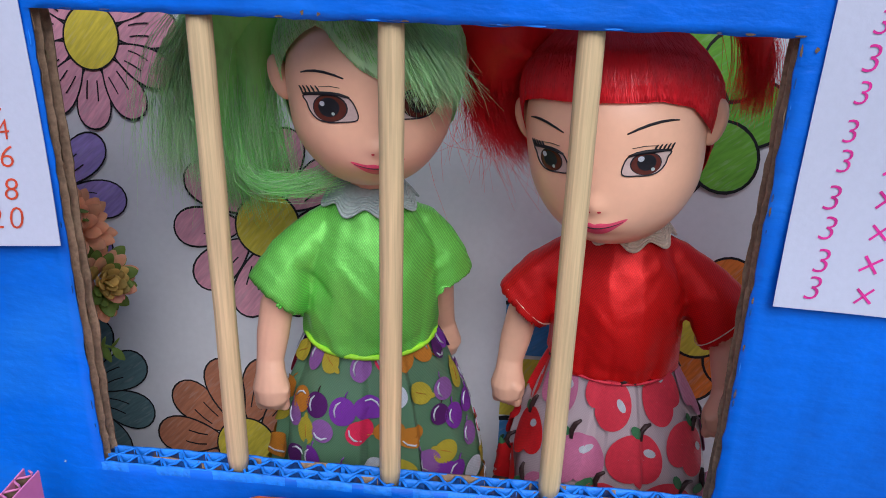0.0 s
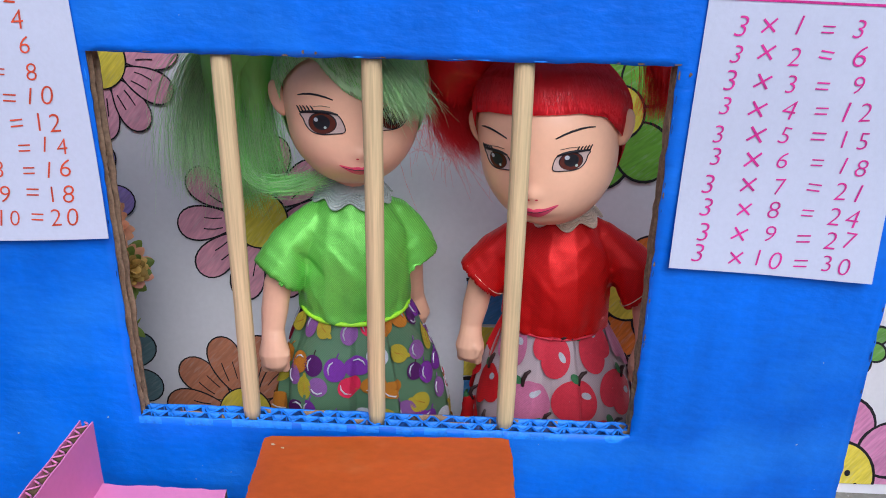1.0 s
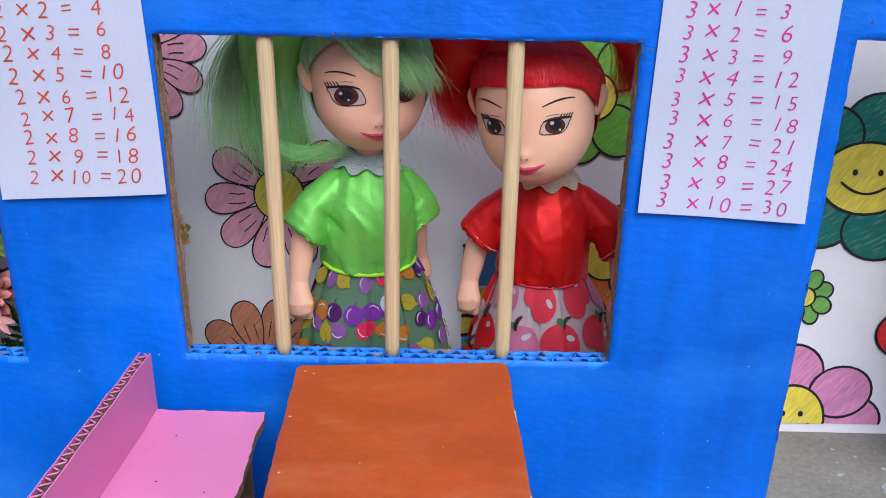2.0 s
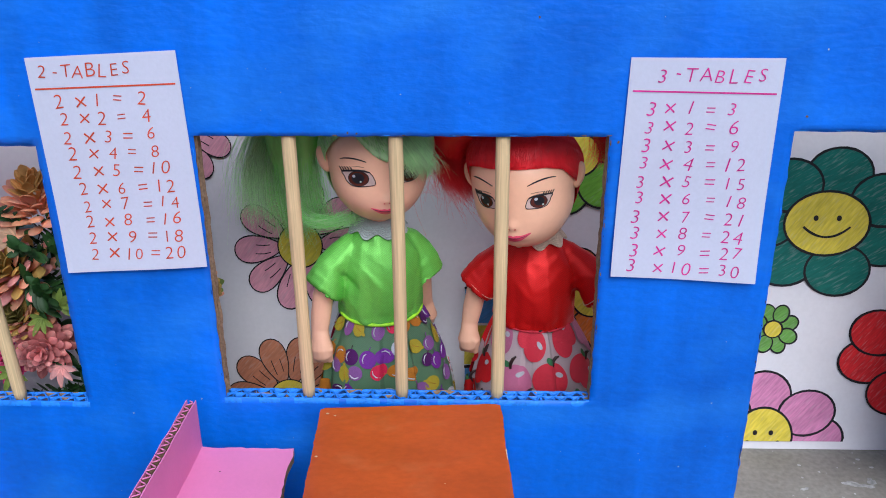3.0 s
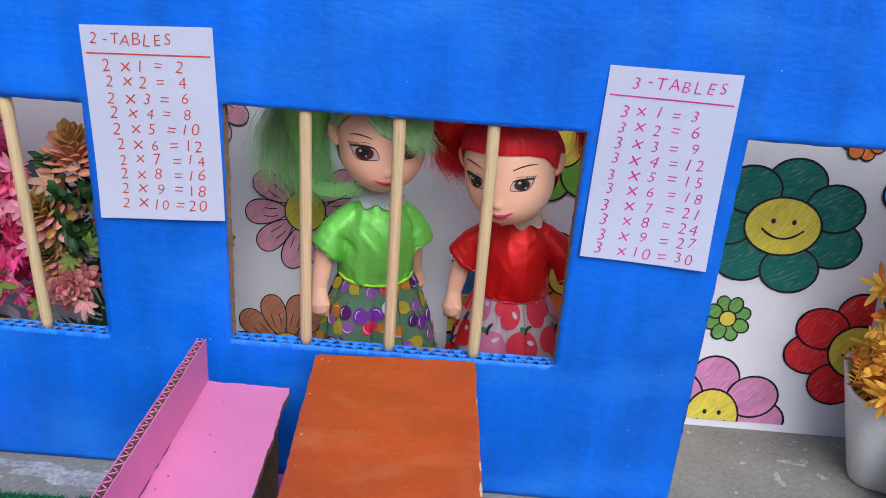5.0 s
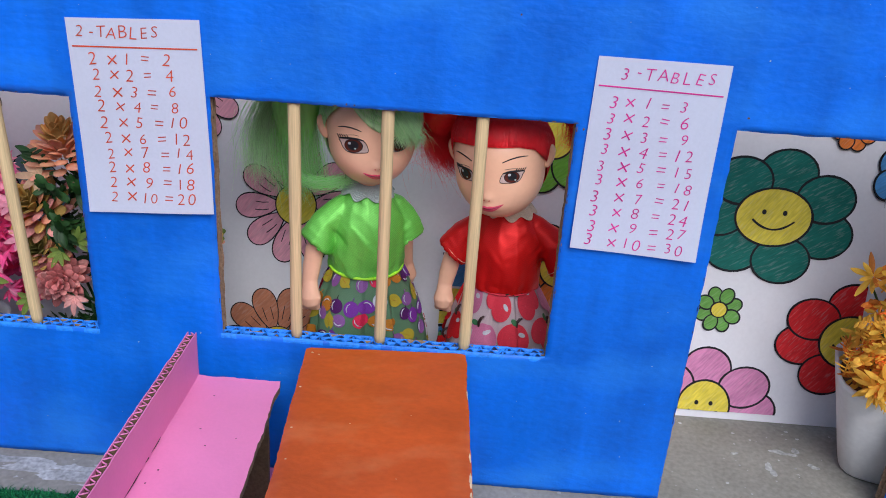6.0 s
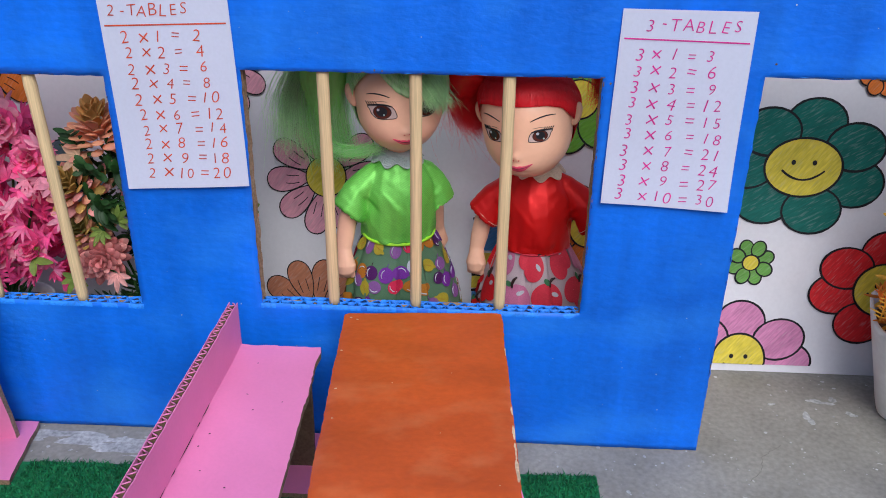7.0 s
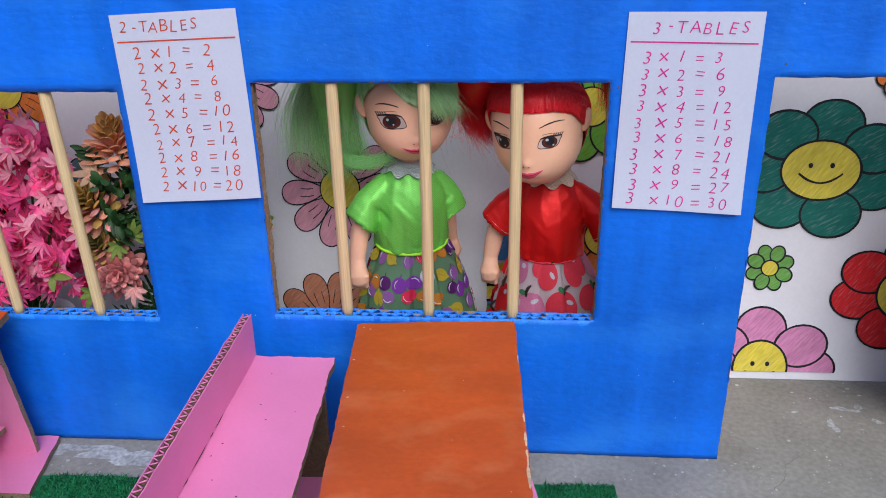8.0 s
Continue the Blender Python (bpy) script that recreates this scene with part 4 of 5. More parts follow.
    def cap(lon, t, extra=0.0):
        lat = lerp(low_at(lon), 89, t)
        lump = 0.0009 * noise.noise(Vector((math.cos(radians(lon)) * 6, math.sin(radians(lon)) * 6, t * 1.5)))
        return face(lon, lat, (0.0014 + 0.0050 * min(1, 3 * t)) + lump * min(1, 4 * t) + extra)
    s.grid([[cap(lon, t) for lon in range(-180, 180, 3)] for t in (0, 0.05, 0.12, 0.2, 0.3, 0.4, 0.5, 0.6, 0.7, 0.8, 0.9, 0.995)], hair2, True, (False, True))
    for k in range(1700):
        lon = rnd.uniform(-180, 180)
        sway = rnd.uniform(-9, 9)
        t0, t1 = rnd.uniform(0.6, 0.97), rnd.uniform(-0.006, 0.012)
        drift = sweep * max(0.0, math.cos(radians(lon) / 2)) ** 2
        s.tube([cap(lon + (sway - drift) * (1 - i / 8), lerp(t0, t1, i / 8), rnd.uniform(-0.00005, 0.0001)) for i in range(9)], [0.00012] * 8 + [0.00008], hair2 if k % 4 else hair, 3)
    # loose tails of hair
    for root, middle, tip, wide, core, count, frizz, colour in tails:
        root, middle, tip = Vector(root), Vector(middle), Vector(tip)
        if core:
            pts = [(1 - t) ** 2 * root + 2 * t * (1 - t) * middle + t * t * tip for t in (i / 9 * 0.9 for i in range(10))]
            s.tube(pts, [core * (0.55 + 0.6 * math.sin(math.pi * min(1, 0.2 + i / 10))) * (1 - (i / 9.05) ** 3) ** 0.5 for i in range(10)], colour, 10)
        for k in range(int(count * 2.6)):
            r1, r2, r3 = [Vector((rnd.gauss(0, wide), rnd.gauss(0, wide * 0.55), rnd.gauss(0, wide * 0.7))) for q in range(3)]
            f = frizz if k % 5 == 0 else 0.3 * frizz
            lock = Vector((math.sin(k % 7 * 2.1), 0.5 * math.cos(k % 7 * 1.7), 0.4 * math.sin(k % 7 * 3.3))) * wide * 1.1
            strand(s, root + 0.25 * r1, root.lerp(middle, 0.75) + 0.7 * r1 + f * 0.3 * r2 + 0.5 * lock, middle.lerp(tip, 0.5) + 0.6 * r1 + f * r2 + lock, tip + 0.8 * r1 + f * r3 + 0.9 * lock, 0.00013 if k % 4 else 0.00009, hair2 if k % 2 else colour, 10)
    # neck, blouse, sleeves, arms
    up = lift
    s.tube([body @ Vector((0, 0, 0.200 + up)), (body @ Vector((0, -0.001, 0.212 + up))).lerp(Vector(head), 0.25), Vector(head) - Vector((0, 0, 0.024))], [0.0085, 0.0085, 0.009], SKIN, 14)
    shirt = Shape()
    fold = lambda w, z: 0.01 * noise.noise(Vector((math.cos(w) * 7, math.sin(w) * 7, z * 70))) + 0.03 * noise.noise(Vector((math.cos(w) * 2.6, math.sin(w) * 2.6, z * 55 + 40 * up))) + 0.025 * noise.noise(Vector((math.cos(w) * 4.2, math.sin(w) * 4.2, z * 14 + 3))) + 0.05 * max(0, (0.185 + up - z) / 0.035) * noise.noise(Vector((math.cos(w) * 5.5, math.sin(w) * 5.5, z * 30)))
    loft(shirt, [(z + up, rx, ry, 0, cy) for z, rx, ry, cy in ((0.1500, 0.0276, 0.0246, 0), (0.152, 0.0276, 0.0246, 0), (0.155, 0.0277, 0.0246, 0), (0.159, 0.0279, 0.0243, -0.001), (0.164, 0.0284, 0.0246, -0.001), (0.169, 0.0287, 0.0247, -0.001), (0.175, 0.0290, 0.0248, -0.001), (0.180, 0.0294, 0.0244, -0.001), (0.184, 0.0299, 0.0238, -0.0008), (0.188, 0.0290, 0.0229, -0.0005), (0.193, 0.0272, 0.0216, 0), (0.198, 0.0248, 0.0199, 0), (0.203, 0.0218, 0.0172, 0), (0.208, 0.0182, 0.0152, 0), (0.213, 0.0150, 0.0128, 0), (0.216, 0.0105, 0.0105, 0))], cloth, body, pleat=fold)
    for side in (-1, 1):
        reach = spread_x[0 if side < 0 else 1]
        pts = [(side * 0.010, 0, 0.2055), (side * 0.0185, -0.001, 0.2000), (side * (0.0260 + reach * 0.3), -0.002, 0.1910), (side * (0.0325 + reach * 0.7), -0.003, 0.1810), (side * (0.0370 + reach), -0.003, 0.1710)]
        pts = [body @ (Vector(q) + Vector((0, 0, up))) for q in pts]
        rows = []
        d = (pts[-1] - pts[0]).normalized()
        a0 = d.cross(Vector((0, 1, 0))).normalized()
        b0 = d.cross(a0)
        for i, (q, r) in enumerate(zip(pts + [pts[-1] - 0.004 * d], (0.0075, 0.0096, 0.0112, 0.0128, 0.0144, 0.0110))):
            rows.append([q + r * (1 + 0.02 * math.sin(5 * w + 0.4 * i) + 0.09 * noise.noise(Vector((math.cos(w) * 1.8, math.sin(w) * 1.8, i * 0.5 + side * 3)))) * (math.cos(w) * a0 + 0.86 * math.sin(w) * b0) for w in (2 * math.pi * j / 28 for j in range(28))])
        shirt.grid(rows, cloth, True, (True, True))
        if sash[1] is not cloth:
            ring = [lerp(a, b, 0.72) for a, b in zip(rows[3], rows[4])]
            mid = sum(ring, Vector()) / len(ring)
            ring = [q + 0.0010 * (q - mid).normalized() for q in ring]
            s.tube(ring + ring[:1], 0.00028, sash[1], 4)
        arm = [Vector((q[0], q[1], 0.170 - (0.170 - q[2]) * 0.84 + up)) for q in ((side * (0.031 + reach * 0.7), -0.002, 0.186), (side * (0.0375 + reach), -0.003, 0.166), (side * (0.0400 + reach), -0.004, 0.150), (side * (0.0420 + reach * 0.9), -0.006, 0.138), (side * (0.0425 + reach * 0.8), -0.008, 0.132), (side * (0.0430 + reach * 0.7), -0.009, 0.124), (side * (0.0425 + reach * 0.7), -0.009, 0.117), (side * (0.0420 + reach * 0.7), -0.009, 0.113))]
        back = arm_back[0 if side < 0 else 1]
        arm = [q + Vector((0, back * max(0, (0.178 + up - q.z) / 0.06), 0)) for q in arm]
        limb = Shape()
        limb.tube([body @ q for q in arm], [0.0072, 0.0072, 0.0070, 0.0060, 0.0064, 0.0082, 0.0076, 0.0050], SKIN, 16, 0.85)
        for k in range(4):
            q = body @ (Vector((side * (0.0382 + reach * 0.7 + 0.0032 * k), -0.0105 + 0.001 * k + back * 0.85, 0.1270 + up)))
            limb.tube([q + Vector((0, 0, 0.001)), q + Vector((0, 0, -0.003)), q + Vector((0, 0.0010, -0.0060)), q + Vector((0, 0.0024, -0.0074))], [0.0022, 0.0026, 0.0025, 0.0016], SKIN, 8)
        thumb = body @ (Vector((side * (0.0378 + reach * 0.7), -0.0130 + back * 0.8, 0.1310 + up)))
        limb.tube([thumb + Vector((side * 0.003, 0, 0.002)), thumb, thumb + Vector((side * 0.001, 0, -0.005))], [0.0026, 0.0027, 0.0018], SKIN, 8)
        s.add(*blend(limb, 0.0007, 3), SKIN)
        leg = [body @ Vector((side * 0.012, q[0], q[1])) for q in ((0.0, 0.10), (0.0, 0.05), (0.0, 0.012), (-0.004, 0.0052))]
        s.tube(leg, [0.010, 0.008, 0.0065, 0.0052], SKIN, 12)
    s.add(*drape(*blend(shirt, 0.0009, 6), body.inverted(), up), cloth)
    # collar of wavy braid
    rows = []
    for k in range(9):
        t = k / 8
        z, rx, ry = lerp(0.2195, 0.2108, t), lerp(0.0106, 0.0192, t ** 0.85), lerp(0.0106, 0.0176, t ** 0.85)
        row = []
        for i in range(108):
            w = 2 * math.pi * i / 108
            q = 0.0019 * t * math.sin(8 * w + 0.6)
            row.append(body @ Vector(((rx + 0.7 * q) * math.sin(w), -(ry + 0.7 * q) * math.cos(w), z + up - 0.0018 * math.cos(w) - 0.9 * q + 0.0005)))
        rows.append(row)
        if k > 2:
            s.tube(row + row[:1], 0.00052, trim, 5)
    s.grid(rows, trim, True)
    # waistband
    s.tube([body @ Vector((0.0281 * math.sin(w), -0.0250 * math.cos(w), 0.1516 + up - 0.0022 * math.cos(w))) for w in (2 * math.pi * i / 48 for i in range(49))], 0.0013 if sash[0] is PIPING else 0.0007, sash[0], 6)
    # skirt with pleats and a print

    def skirt(deg, z, off=0.0):
        w = radians(deg)
        z = min(z, 0.1525 + up)
        t = (0.152 + up - z) / 0.115
        g = 1 - (1 - min(1, max(0, t))) ** 2.6
        saw = (w * 7 / (2 * math.pi) + 0.36 + 0.25 * math.sin(3 * w + 40 * up)) % 1.0
        saw = saw / 0.88 if saw < 0.88 else (1 - saw) / 0.12
        k = 1 + (0.05 + 0.25 * t) * (saw - 0.5) + 0.03 * t * math.sin(5 * w + 0.4) + 0.06 * noise.noise(Vector((w * 2.5, z * 30, up * 90)))
        rx, ry = lerp(0.0258, 0.0480, g) * k, lerp(0.0222, 0.0335, g) * k
        return body @ Vector((0.0015 * g + (rx + off) * math.sin(w), -(ry + off) * math.cos(w), z))
    top, floor_z = 0.1535 + up, 0.028
    rows = [[skirt(deg, lerp(top, floor_z, i / 22)) for deg in range(0, 360, 1)] for i in range(23)]
    s.grid(rows, skirt_mat, True, (True, False))
    print_fn(s, skirt, rnd, top)
    return solo("doll", s, label, "doll", group="dolls behind the window")


def plums(s, at, rnd, top):
    colours = [P_PURPLE, P_OCHRE, P_YELLOW, GLINT, P_DARK, P_CRIMSON, P_LILAC, P_PURPLE, P_OCHRE, P_LILAC, P_YELLOW]
    k = 0
    for r in range(7):
        z = top - 0.009 - 0.0155 * r
        step = 20 - 0.8 * r
        for c in range(-7, 8):
            deg = c * step + (r % 2) * step / 2 + rnd.uniform(-4.5, 4.5)
            zz = z + rnd.uniform(-0.0038, 0.0038)
            m = colours[(k * 7 + r * 3) % len(colours)]
            k += 1
            a = rnd.uniform(-2.2, 2.2)
            f = lambda u, v, off, deg=deg, zz=zz: at(deg + u, zz + v / 1000, off)
            w = rnd.uniform(7.4, 10.4)
            n = rnd.uniform(5.0, 7.0)

            def scaled(u, v, off, f=f, a=a):
                return f(1.55 * (u * math.cos(a) - v * math.sin(a)), u * math.sin(a) + v * math.cos(a), off)
            spot(s, scaled, 0, 0, w * 0.62, n, m, 0.0013, n=26)
            if m is P_YELLOW:
                spot(s, scaled, 0, n * 0.8, 1.5, 3.4, m, 0.0013, n=10)
                trace(s, scaled, [(0, -3), (0.2, 0), (0, 3)], 0.0002, P_OCHRE, 0.0014)
            elif m is not GLINT:
                trace(s, scaled, [(0.2, n * 0.8), (0.5, n + 1.2), (1.2, n + 2.6)], 0.00035, P_STEM if m is P_DARK else m, 0.0009)
                trace(s, scaled, [(-2.5, -3.0), (-3.6, -0.5), (-3.1, 2.2), (-1.4, 3.9)], 0.0005, GLINT, 0.0015)


def apples(s, at, rnd, top):
    colours = [P_RED, P_CORAL, P_MAUVE, P_RED, P_MAUVE, P_CORAL, P_RED]
    k = 0
    for r in range(5):
        z = top - 0.013 - 0.0270 * r
        step = 43 - 2.2 * r
        for c in range(-4, 5):
            deg = c * step + (r % 2) * step / 2 + rnd.uniform(-3, 3)
            zz = z + rnd.uniform(-0.003, 0.003)
            m = colours[(k * 3 + r) % len(colours)]
            k += 1
            a = rnd.uniform(-1.1, 1.1)

            def f(u, v, off, deg=deg, zz=zz, a=a):
                u, v = 1.95 * u, 1.80 * v
                return at(deg + 1.25 * (u * math.cos(a) - v * math.sin(a)), zz + (u * math.sin(a) + v * math.cos(a)) / 1000, off)
            for side in (-1, 1):
                spot(s, f, side * 2.5, 0.4, 5.0, 6.6, m, 0.0013 + 0.00005 * side, turn=side * 0.22, n=28)
            spot(s, f, 3.6, 2.6, 1.7, 1.1, GLINT, 0.0016, n=10)
            trace(s, f, [(0, 5.4), (0.2, 7.4), (1.4, 9.2), (3.0, 10.0)], 0.0013, P_STEM, 0.0015)
            spot(s, f, -2.0, 7.6, 2.0, 1.3, P_LEAF, 0.0015, turn=-0.5, n=10)


def build_dolls():
    build_doll("doll with green ponytail, shiny green blouse and fruit-print skirt", (-0.0060, 0.066), 20, 0.0, (-0.0034, 0.0551, 0.2577), 12.9, -6.7, -2.7,
               SATIN_G, SKIRT_G, TRIM_GREY, HAIR_G, HAIR_GL,
               ((-180, -38), (-110, -34), (-94, 0), (-82, 14), (-66, 25), (-52, 33), (-42, 36), (-32, 33), (-20, 23), (-8, 13), (2, 8), (14, 6), (30, 6), (50, 2), (72, -3), (92, -20), (120, -38), (180, -38)),
               plums, (PIPING, SATIN_G),
               (((-0.030, 0.066, 0.300), (-0.080, 0.072, 0.298), (-0.060, 0.068, 0.206), 0.0062, 0.0170, 480, 1.2, HAIR_G),
                ((-0.028, 0.070, 0.298), (-0.062, 0.066, 0.300), (-0.048, 0.064, 0.216), 0.0050, 0.0130, 300, 1.4, HAIR_G),
                ((-0.034, 0.068, 0.296), (-0.094, 0.078, 0.292), (-0.086, 0.072, 0.215), 0.0070, 0, 260, 1.6, HAIR_GL),
                ((-0.058, 0.068, 0.240), (-0.064, 0.058, 0.203), (-0.020, 0.050, 0.223), 0.0032, 0.0020, 200, 1.5, HAIR_G),
                ((-0.002, 0.030, 0.300), (0.016, 0.016, 0.288), (0.027, 0.024, 0.262), 0.0046, 0.0, 420, 0.9, HAIR_GL)),
               (0.003, -0.007), 0.946, -6.3, -44.2, 30.8, 0.05, 0.0382, 42, (0.0, 0.034), 1.12)
    build_doll("doll with red hair, red satin blouse and apple-print skirt", (0.1015, 0.0810), -6, -0.0125, (0.0886, 0.0519, 0.2447), -17.8, -0.6, -5.4,
               SATIN_R, SKIRT_R, TRIM_CREAM, HAIR_R, HAIR_R,
               ((-180, -38), (-112, -34), (-94, -6), (-80, 12), (-68, 22), (-40, 26), (0, 26), (40, 25), (62, 20), (76, 10), (88, 4), (100, -10), (124, -36), (180, -38)),
               apples, (P_CORAL, TRIM_CREAM),
               (((0.062, 0.072, 0.290), (0.033, 0.080, 0.284), (0.050, 0.078, 0.236), 0.0075, 0.0205, 560, 1.2, HAIR_R),
                ((0.060, 0.074, 0.278), (0.024, 0.080, 0.266), (0.056, 0.074, 0.232), 0.0062, 0, 300, 2.3, HAIR_R),
                ((0.116, 0.078, 0.290), (0.146, 0.080, 0.298), (0.144, 0.080, 0.252), 0.0040, 0.0088, 240, 1.3, HAIR_R)),
               (0.004, 0.009), 0.981, -3.9, -39.6, 31.2, 0.08, 0.0402, 8, (0.004, 0.0), 0.85)


# ---- artificial flowers ----
def blade(s, base, along, side, length, width, mat, curl=0.3, notch=0.0, k=5):
    """A curved petal or leaf."""
    along, side = along.normalized(), side.normalized()
    up = side.cross(along)
    rows = []
    for i in range(k + 1):
        t = i / k
        w = width * math.sin(math.pi * (0.10 + 0.86 * t) ** 1.1) ** 0.8 * (1 - notch * (i % 2))
        c = base + along * length * t + up * length * curl * t * t
        rows.append([c - side * w / 2 + up * w * 0.18, c - up * w * 0.05, c + side * w / 2 + up * w * 0.18])
    s.grid(rows, mat)


def rosette(parent, centre, facing, radius, count, mats, seed, name="blossom", slim=0.55, open_from=12, open_to=82, inner=None):
    """A head of petals in a spiral."""
    rnd = random.Random(seed)
    s = Shape()
    q = Vector((0, 0, 1)).rotation_difference(Vector(facing)).to_matrix()
    for i in range(count):
        t = (i + 0.5) / count
        a = i * 2.39996 + rnd.uniform(-0.2, 0.2)
        tilt = radians(lerp(open_from, open_to, t) + rnd.uniform(-6, 6))
        radial = Vector((math.cos(a), math.sin(a), 0))
        along = q @ (radial * math.sin(tilt) + Vector((0, 0, math.cos(tilt))))
        side = q @ Vector((-math.sin(a), math.cos(a), 0))
        base = Vector(centre) + q @ (radial * radius * 0.10 * t + Vector((0, 0, radius * 0.55 * (0.6 - t))))
        size = radius * lerp(0.55, 1.0, t) * rnd.uniform(0.88, 1.1)
        blade(s, base, along, side, size, size * slim, inner if inner and t < 0.45 and i % 3 else mats[i % len(mats)], rnd.uniform(-0.25, 0.15))
    return part(name, s, parent)


def scale_petal(s, base, along, side, length, width, mat, cup):
    """A thick cupped petal with a rounded, slightly pointed tip."""
    along, side = along.normalized(), side.normalized()
    out = along.cross(side).normalized()
    face, back = [], []
    for t, w in ((0.0, 0.35), (0.3, 0.8), (0.6, 1.0), (0.82, 0.78), (0.94, 0.42), (1.0, 0.06)):
        c = base + along * length * t + out * cup * length * (t - t * t * 1.15)
        h = 0.5 * width * w
        rim = -0.30 * width * w * cup
        face.append([c - side * h + out * rim, c - side * h * 0.5, c, c + side * h * 0.5, c + side * h + out * rim])
        back.append([q - out * width * 0.07 * (0.3 + w) for q in face[-1]])
    s.grid(face, mat)
    s.grid([r[::-1] for r in back], mat)
    for i in (0, -1):
        s.grid([[r[i] for r in face], [r[i] for r in back]], mat)


def cone_head(parent, centre, facing, radius, rings, inner, outer, seed):
    """A tight head of overlapping scales, like a half-open cone."""
    rnd = random.Random(seed)
    s = Shape()
    q = Vector((0, 0, 1)).rotation_difference(Vector(facing).normalized()).to_matrix()
    count = rings * 8
    for i in range(count):
        t = (i + 0.5) / count
        a = i * 2.39996 + rnd.uniform(-0.12, 0.12)
        tilt = radians(lerp(6, 74, t ** 0.9) + rnd.uniform(-6, 6))
        radial = Vector((math.cos(a), math.sin(a), 0))
        along = q @ (radial * math.sin(tilt) + Vector((0, 0, math.cos(tilt))))
        side = q @ Vector((-math.sin(a), math.cos(a), 0))
        base = Vector(centre) + q @ (radial * radius * 0.34 * t ** 0.6 + Vector((0, 0, radius * lerp(0.75, -0.55, t))))
        size = radius * lerp(0.55, 0.90, t) * rnd.uniform(0.88, 1.12)
        scale_petal(s, base, along, side, size, size * lerp(0.50, 0.44, t), inner if t < 0.30 + rnd.uniform(-0.08, 0.12) else outer[i % len(outer)], 0.42)
    return part("flower_head", s, parent)


def lobed_leaf(parent, centre, tip, facing, length, mat, lobes=5, slim=0.26, name="lobed_leaf"):
    """A flat leaf cut into pointed fingers that spread from its stalk."""
    s = Shape()
    tip, n = Vector(tip).normalized(), Vector(facing).normalized()
    side = tip.cross(n).normalized()
    for k in range(lobes):
        a = radians(lerp(-78, 78, k / (lobes - 1)))
        d = tip * math.cos(a) + side * math.sin(a) + n * 0.12
        blade(s, Vector(centre), d, d.cross(n), length * (1 - 0.32 * abs(math.sin(a))), length * slim, mat, -0.18)
    return part(name, s, parent)


def stem(parent, a, b, r=0.0011):
    s = Shape()
    a, b = Vector(a), Vector(b)
    m = a.lerp(b, 0.5) + Vector((0.004, 0.006, 0.008))
    s.tube([(1 - t) ** 2 * a + 2 * t * (1 - t) * m + t * t * b for t in (i / 6 for i in range(7))], r, LEAF, 6)
    return part("stem", s, parent)


def sprig(parent, base, along, length, mat, seed, leaves=9, size=0.012, name="leaf_sprig"):
    rnd = random.Random(seed)
    s = Shape()
    base, along = Vector(base), Vector(along).normalized()
    side = along.cross(Vector((0.2, 1, 0.1))).normalized()
    s.tube([base + along * length * i / 4 for i in range(5)], 0.0006, mat, 5)
    for i in range(leaves):
        t = (i + 1) / leaves
        for k in (-1, 1):
            d = along * 0.75 + side * k + Vector((rnd.uniform(-0.3, 0.3), rnd.uniform(-0.5, 0.2), rnd.uniform(-0.2, 0.2)))
            blade(s, base + along * length * t, d, along.cross(d), size * (1.15 - 0.5 * t) * rnd.uniform(0.8, 1.2), size * 0.36, mat, 0.2, k=4)
    return part(name, s, parent)


def pot(parent, x, y, low, high, tall, square, mat=None):
    s = Shape()
    rows = []
    prof = [(low * 0.88, 0.0), (low, 0.003), (lerp(low, high, 0.5), tall * 0.5), (high, tall - 0.004), (high + 0.0008, tall), (high - 0.0022, tall), (high - 0.004, tall - 0.008)]
    for r, z in prof:
        row = []
        for i in range(40):
            w = 2 * math.pi * i / 40
            c, d = math.cos(w + 0.35), math.sin(w + 0.35)
            k = 1 / (abs(c) ** square + abs(d) ** square) ** (1 / square)
            row.append((x + r * k * math.cos(w), y + r * k * math.sin(w), z))
        rows.append(row)
    s.grid(rows, mat or POT, True, (True, False))
    part("pot", s, parent)
    s = Shape()
    z = tall - 0.008
    s.add([(x + (high - 0.003) * math.cos(2 * math.pi * i / 24), y + (high - 0.003) * math.sin(2 * math.pi * i / 24), z) for i in range(24)], [tuple(range(24))], SOIL)
    part("filling", s, parent)


